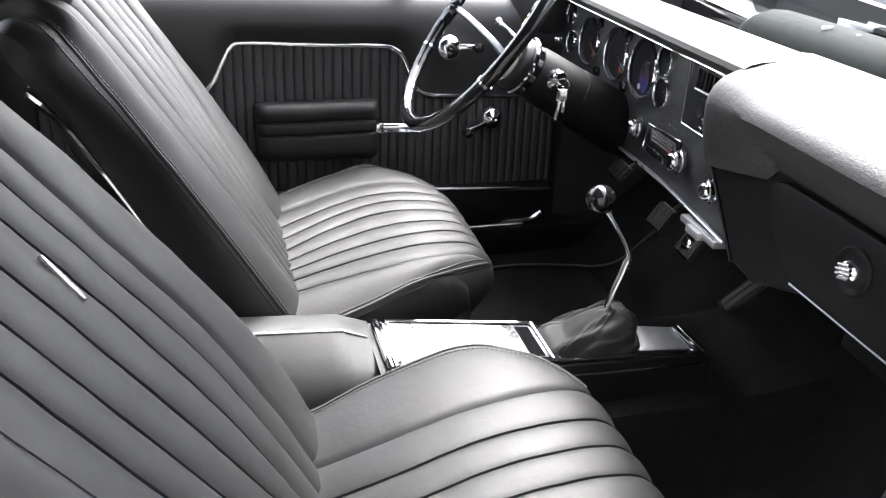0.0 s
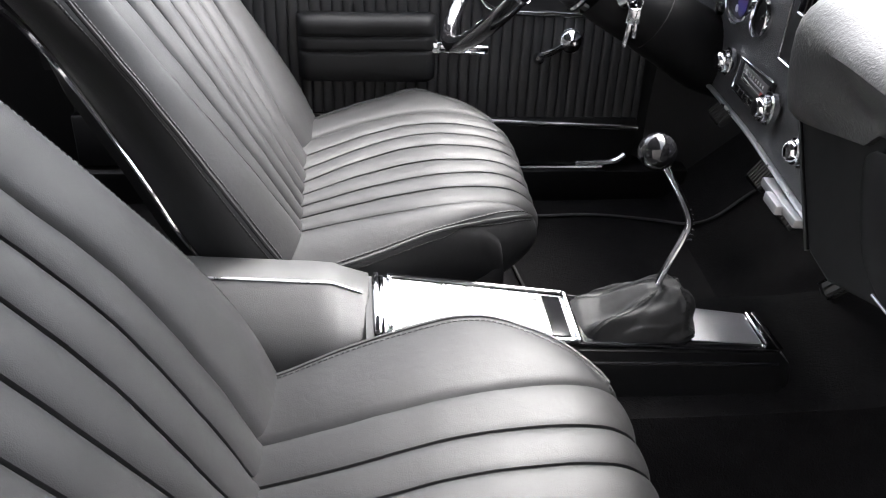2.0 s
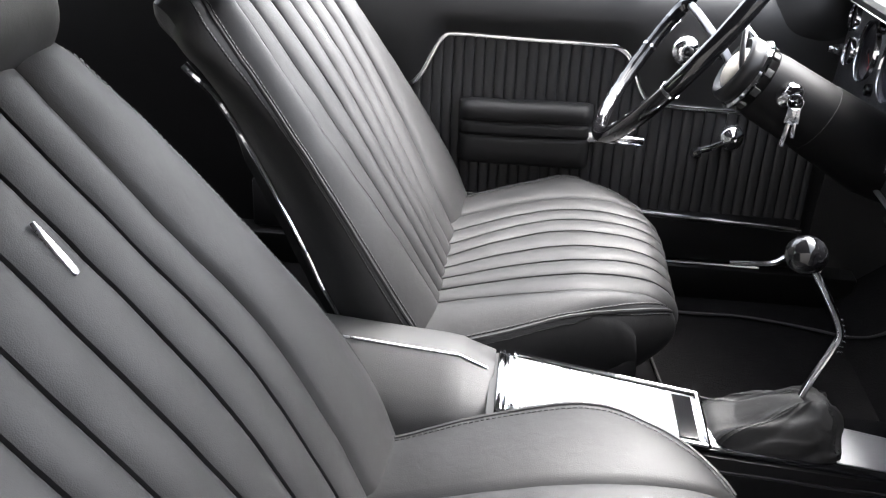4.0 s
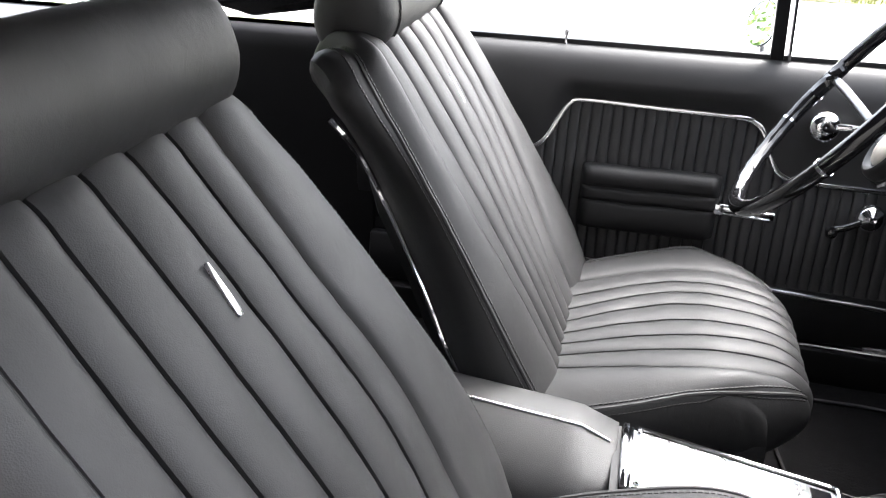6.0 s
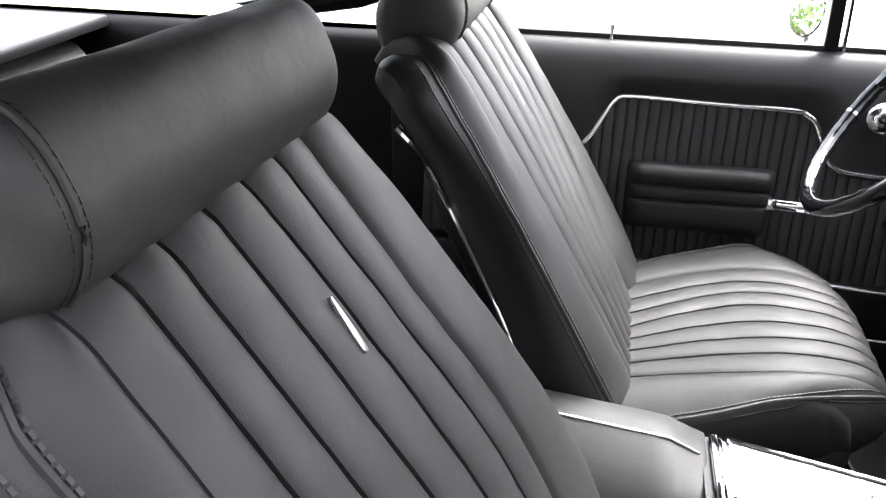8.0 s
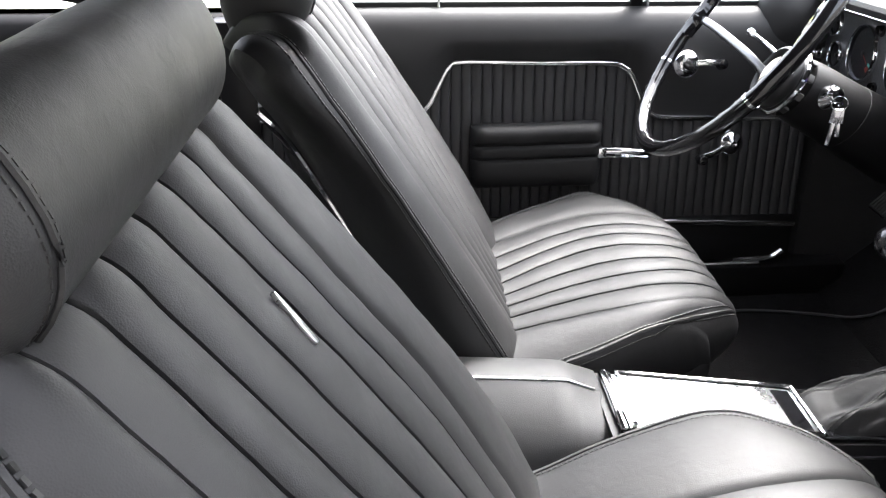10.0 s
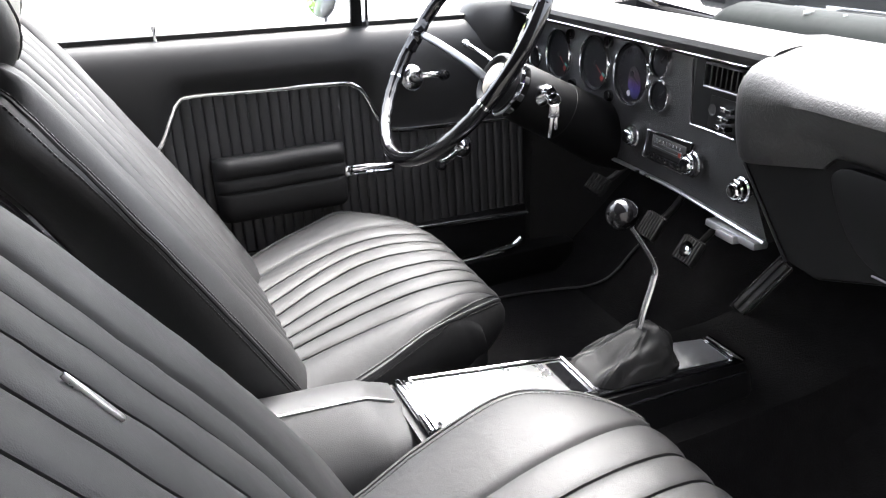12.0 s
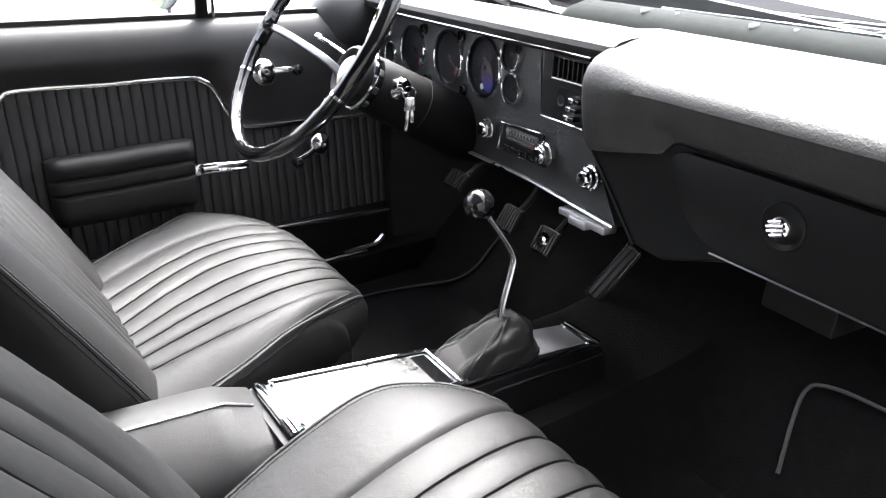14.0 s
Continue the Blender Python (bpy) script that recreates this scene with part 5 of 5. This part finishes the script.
        part("shroud_slot", moved(box(0.135, 0.147, -0.006, 0.006, 0.046, 0.0515, 0.001), low @ Matrix.Translation((0.012, 0, 0)) @ Matrix.Rotation(a, 4, "X")), RUBBER, col)
    part("shroud_seam", lathe([(0.0525, 0.0), (0.0542, 0.001), (0.0525, 0.002)], 36, "x", low @ Matrix.Translation((0.263, 0, 0))), RUBBER, col)
    # turn signal stalk
    part("signal_stalk", tube(smooth_path([(0.142, 0.045, -0.012), (0.128, 0.115, 0.022), (0.1, 0.188, 0.044)], 5), 0.0045, 10), CHROME, s, "slim chrome signal stalk")
    part("stalk_tip", lathe([(0.0, -0.008), (0.006, -0.006), (0.008, 0.0), (0.006, 0.008), (0.0, 0.01)], 14, "y", Matrix.Translation((0.1, 0.19, 0.045))), CHROME, s)
    # ignition lock
    lock_m = Matrix.Translation((0.158, -0.05, -0.022)) @ Matrix.Rotation(radians(-14), 4, "X")
    lk = part("ignition_lock", moved(lathe([(0.0, -0.02), (0.01, -0.02), (0.0135, -0.017), (0.015, -0.009), (0.018, 0.0), (0.02, 0.01), (0.0, 0.012)], 28, "y"), lock_m), CHROME, s, "chrome ignition lock")
    part("lock_ear", moved(box(-0.017, 0.017, -0.018, -0.012, -0.0045, 0.0045, 0.002), lock_m @ Matrix.Rotation(radians(35), 4, "Y")), CHROME, lk)
    # keys
    k = tagged(new("car_keys"), "two bright steel keys on a ring in the ignition", "keys")
    k.matrix_world = Matrix.Translation((m @ lock_m) @ Vector((0.0, -0.028, 0.0))) @ Matrix.Rotation(radians(-32), 4, "Z")
    part("key_ring", tube([(0.011 * math.sin(f), -0.004, -0.012 + 0.011 * math.cos(f)) for f in np.linspace(0, 2 * math.pi, 20, endpoint=False)], 0.0009, 6, closed=True), CHROME, k)
    for tilt, y, ln in ((2, -0.006, 0.05), (-7, -0.002, 0.03)):
        bow = joined(box(-0.0065, 0.0065, y - 0.001, y + 0.001, -0.043, -0.02, 0.0008), box(-0.0032, 0.0032, y - 0.0009, y + 0.0009, -0.043 - ln * 0.7, -0.042, 0.0006))
        part("key", moved(bow, Matrix.Rotation(radians(tilt), 4, "Y")), BRUSHED, k, "worn steel key")
    return s


steering()


# ---- pedals ----
def pad_ribs(parent, w, h, n, t=0.004):
    for k in range(n):
        y = -w / 2 + w * (k + 0.5) / n
        part("tread_rib", box(-t, 0.0, y - w / n * 0.3, y + w / n * 0.3, -h / 2 + 0.004, h / 2 - 0.004, 0), TREAD, parent)


def pedal(name, x, y, z, w, h, lean, arm, label, turn=0.0):
    p = thing(name, label, "pedal", pose(x, y, z, turn, lean, 0))
    part("pedal_pad", box(0.0, 0.012, -w / 2, w / 2, -h / 2, h / 2, 0.005), RUBBER, p)
    pad_ribs(p, w, h, 7)
    part("bright_edge", tube([(-0.001, -w / 2 + 0.006, -h / 2), (-0.001, w / 2 - 0.006, -h / 2)], 0.0025, 6), CHROME, p)
    part("pedal_arm", tube(smooth_path([(0.012, 0, 0), (0.04, 0, 0.08), (0.03, 0, 0.2), (-0.02, 0, 0.3)], 5), 0.008, 8), SATIN, p)
    return p


pedal("clutch_pedal", 1.025, 0.392, 0.215, 0.056, 0.06, 30, 0, "ribbed black rubber clutch pedal")
bp = pedal("brake_pedal", 1.025, 0.272, 0.212, 0.056, 0.058, 30, 0, "ribbed black brake pedal with metal disc")
part("disc", lathe([(0.0, -0.003), (0.014, -0.002), (0.017, 0.0), (0.0, 0.002)], 24, "x", Matrix.Translation((-0.004, 0.004, 0.0))), CHROME, bp, "round metal emblem disc")
g = thing("gas_pedal", "long ribbed black accelerator pedal with bright edge", "pedal", pose(1.05, 0.098, 0.212, 10, 33, -6))
part("pedal_pad", box(0.0, 0.01, -0.018, 0.018, -0.064, 0.064, 0.004), RUBBER, g)
pad_ribs(g, 0.032, 0.128, 2)
part("bright_edge", joined(tube([(-0.001, -0.019, -0.067), (-0.001, -0.019, 0.067), (-0.001, 0.019, 0.067), (-0.001, 0.019, -0.067)], 0.002, 6, closed=True)), BRUSHED, g)
part("pedal_rod", tube([(0.01, 0.0, -0.07), (-0.03, 0.0, -0.14), (-0.12, -0.02, -0.19)], 0.005, 8), SATIN, g)
b = pedal("parking_brake_pedal", 1.0, 0.561, 0.253, 0.06, 0.045, 40, 0, "small black parking brake pedal")

# floor mat bindings
bm = tube(smooth_path([(1.005, -0.344, 0.062), (1.05, -0.322, 0.104), (1.079, -0.309, 0.131), (1.102, -0.301, 0.152), (1.117, -0.302, 0.167), (1.125, -0.312, 0.175), (1.133, -0.344, 0.182), (1.137, -0.39, 0.186), (1.14, -0.46, 0.189), (1.14, -0.62, 0.189)], 6), 0.0036, 8)
tagged(part("floor_mat_binding", bm, MATEDGE), "grey bound edge of the passenger floor mat", "floor mat")
bm = tube(smooth_path([(0.52, 0.565, 0.006), (0.637, 0.55, 0.006), (0.77, 0.552, 0.006), (0.9, 0.53, 0.006), (0.96, 0.495, 0.02), (1.0, 0.465, 0.056), (1.061, 0.466, 0.114), (1.12, 0.46, 0.168)], 6), 0.003, 8)
tagged(part("floor_mat_edge", bm, RUBBER), "black bound edge of the driver's floor mat", "floor mat")
bm = tube([(0.56, 0.42, 0.006), (0.575, 0.315, 0.006), (0.58, 0.25, 0.006)], 0.003, 8)
tagged(part("floor_mat_edge", bm, RUBBER), "black bound rear edge of the driver's floor mat", "floor mat")


# ---- outside mirror ----
def mirror():
    mm = look((0.467, 0.93, 0.645), (-0.4, 0.1, 0.88)) @ Matrix.Rotation(radians(180), 4, "Y")
    s = thing("side_mirror", "chrome oval door mirror reflecting green trees", "car mirror", mm)
    prof = [(0.0, -0.03), (0.03, -0.027), (0.047, -0.012), (0.05, 0.0), (0.047, 0.002), (0.045, -0.001), (0.0, -0.001)]
    sc = Matrix.Diagonal((0.78, 1.0, 1, 1))
    part("mirror_housing", moved(lathe(prof, 36, "z"), sc), CHROME, s)
    part("mirror_glass", moved(lathe([(0.0, 0.0005), (0.0445, 0.0005), (0.0445, 0.0)], 36, "z"), sc), MIRROR, s, "clear mirror glass")
    part("mirror_stalk", tube(smooth_path([(0.0, -0.03, -0.02), (0.0, -0.06, -0.03), (0.01, -0.09, -0.02)], 4), 0.008, 10), CHROME, s)


mirror()

# outer door skin below the window
bm = loft([[(x, 0.755, 0.612), (x, 0.83, 0.6), (x, 0.885, 0.5), (x, 0.9, 0.3), (x, 0.87, 0.0)] for x in np.linspace(-1.3, 1.4, 12)])
tagged(part("door_skin", bm, GLOSS), "glossy black outer body side", "car body", kind="structure")
bm = loft([[(1.2, y, 0.62), (1.27, y, 0.64), (1.5, y, 0.645), (1.56, y, 0.65), (1.6, y, 0.7), (2.4, y, 0.68), (3.0, y, 0.55)] for y in np.linspace(-0.85, 0.85, 12)])
tagged(part("bonnet", bm, GLOSS), "glossy black bonnet and cowl ahead of the windscreen", "car body", kind="structure")


def cowl_grille():
    g = thing("cowl_grille", "dark slotted air intake with bright bars on the cowl", "grille", DASH)
    part("grille_bed", box(0.56, 0.86, -0.28, 0.2, 0.1, 0.112, 0.003), DEEP, g)
    # sky reflection on this end of the intake, given as a pale material
    part("sky_reflection_end", box(0.56, 0.86, 0.202, 0.42, 0.1, 0.112, 0.003), SILVER, g, "end of the intake, made pale for the sky reflected in it")
    for k in range(3):
        u = 0.57 + 0.09 * k
        part("bar", box(u, u + 0.006, -0.28, 0.42, 0.112, 0.118, 0.001), BRUSHED, g)
    for k in range(6):
        v = -0.24 + 0.13 * k
        part("rib", box(0.57, 0.75, v, v + 0.004, 0.112, 0.116, 0), BRUSHED, g)


cowl_grille()
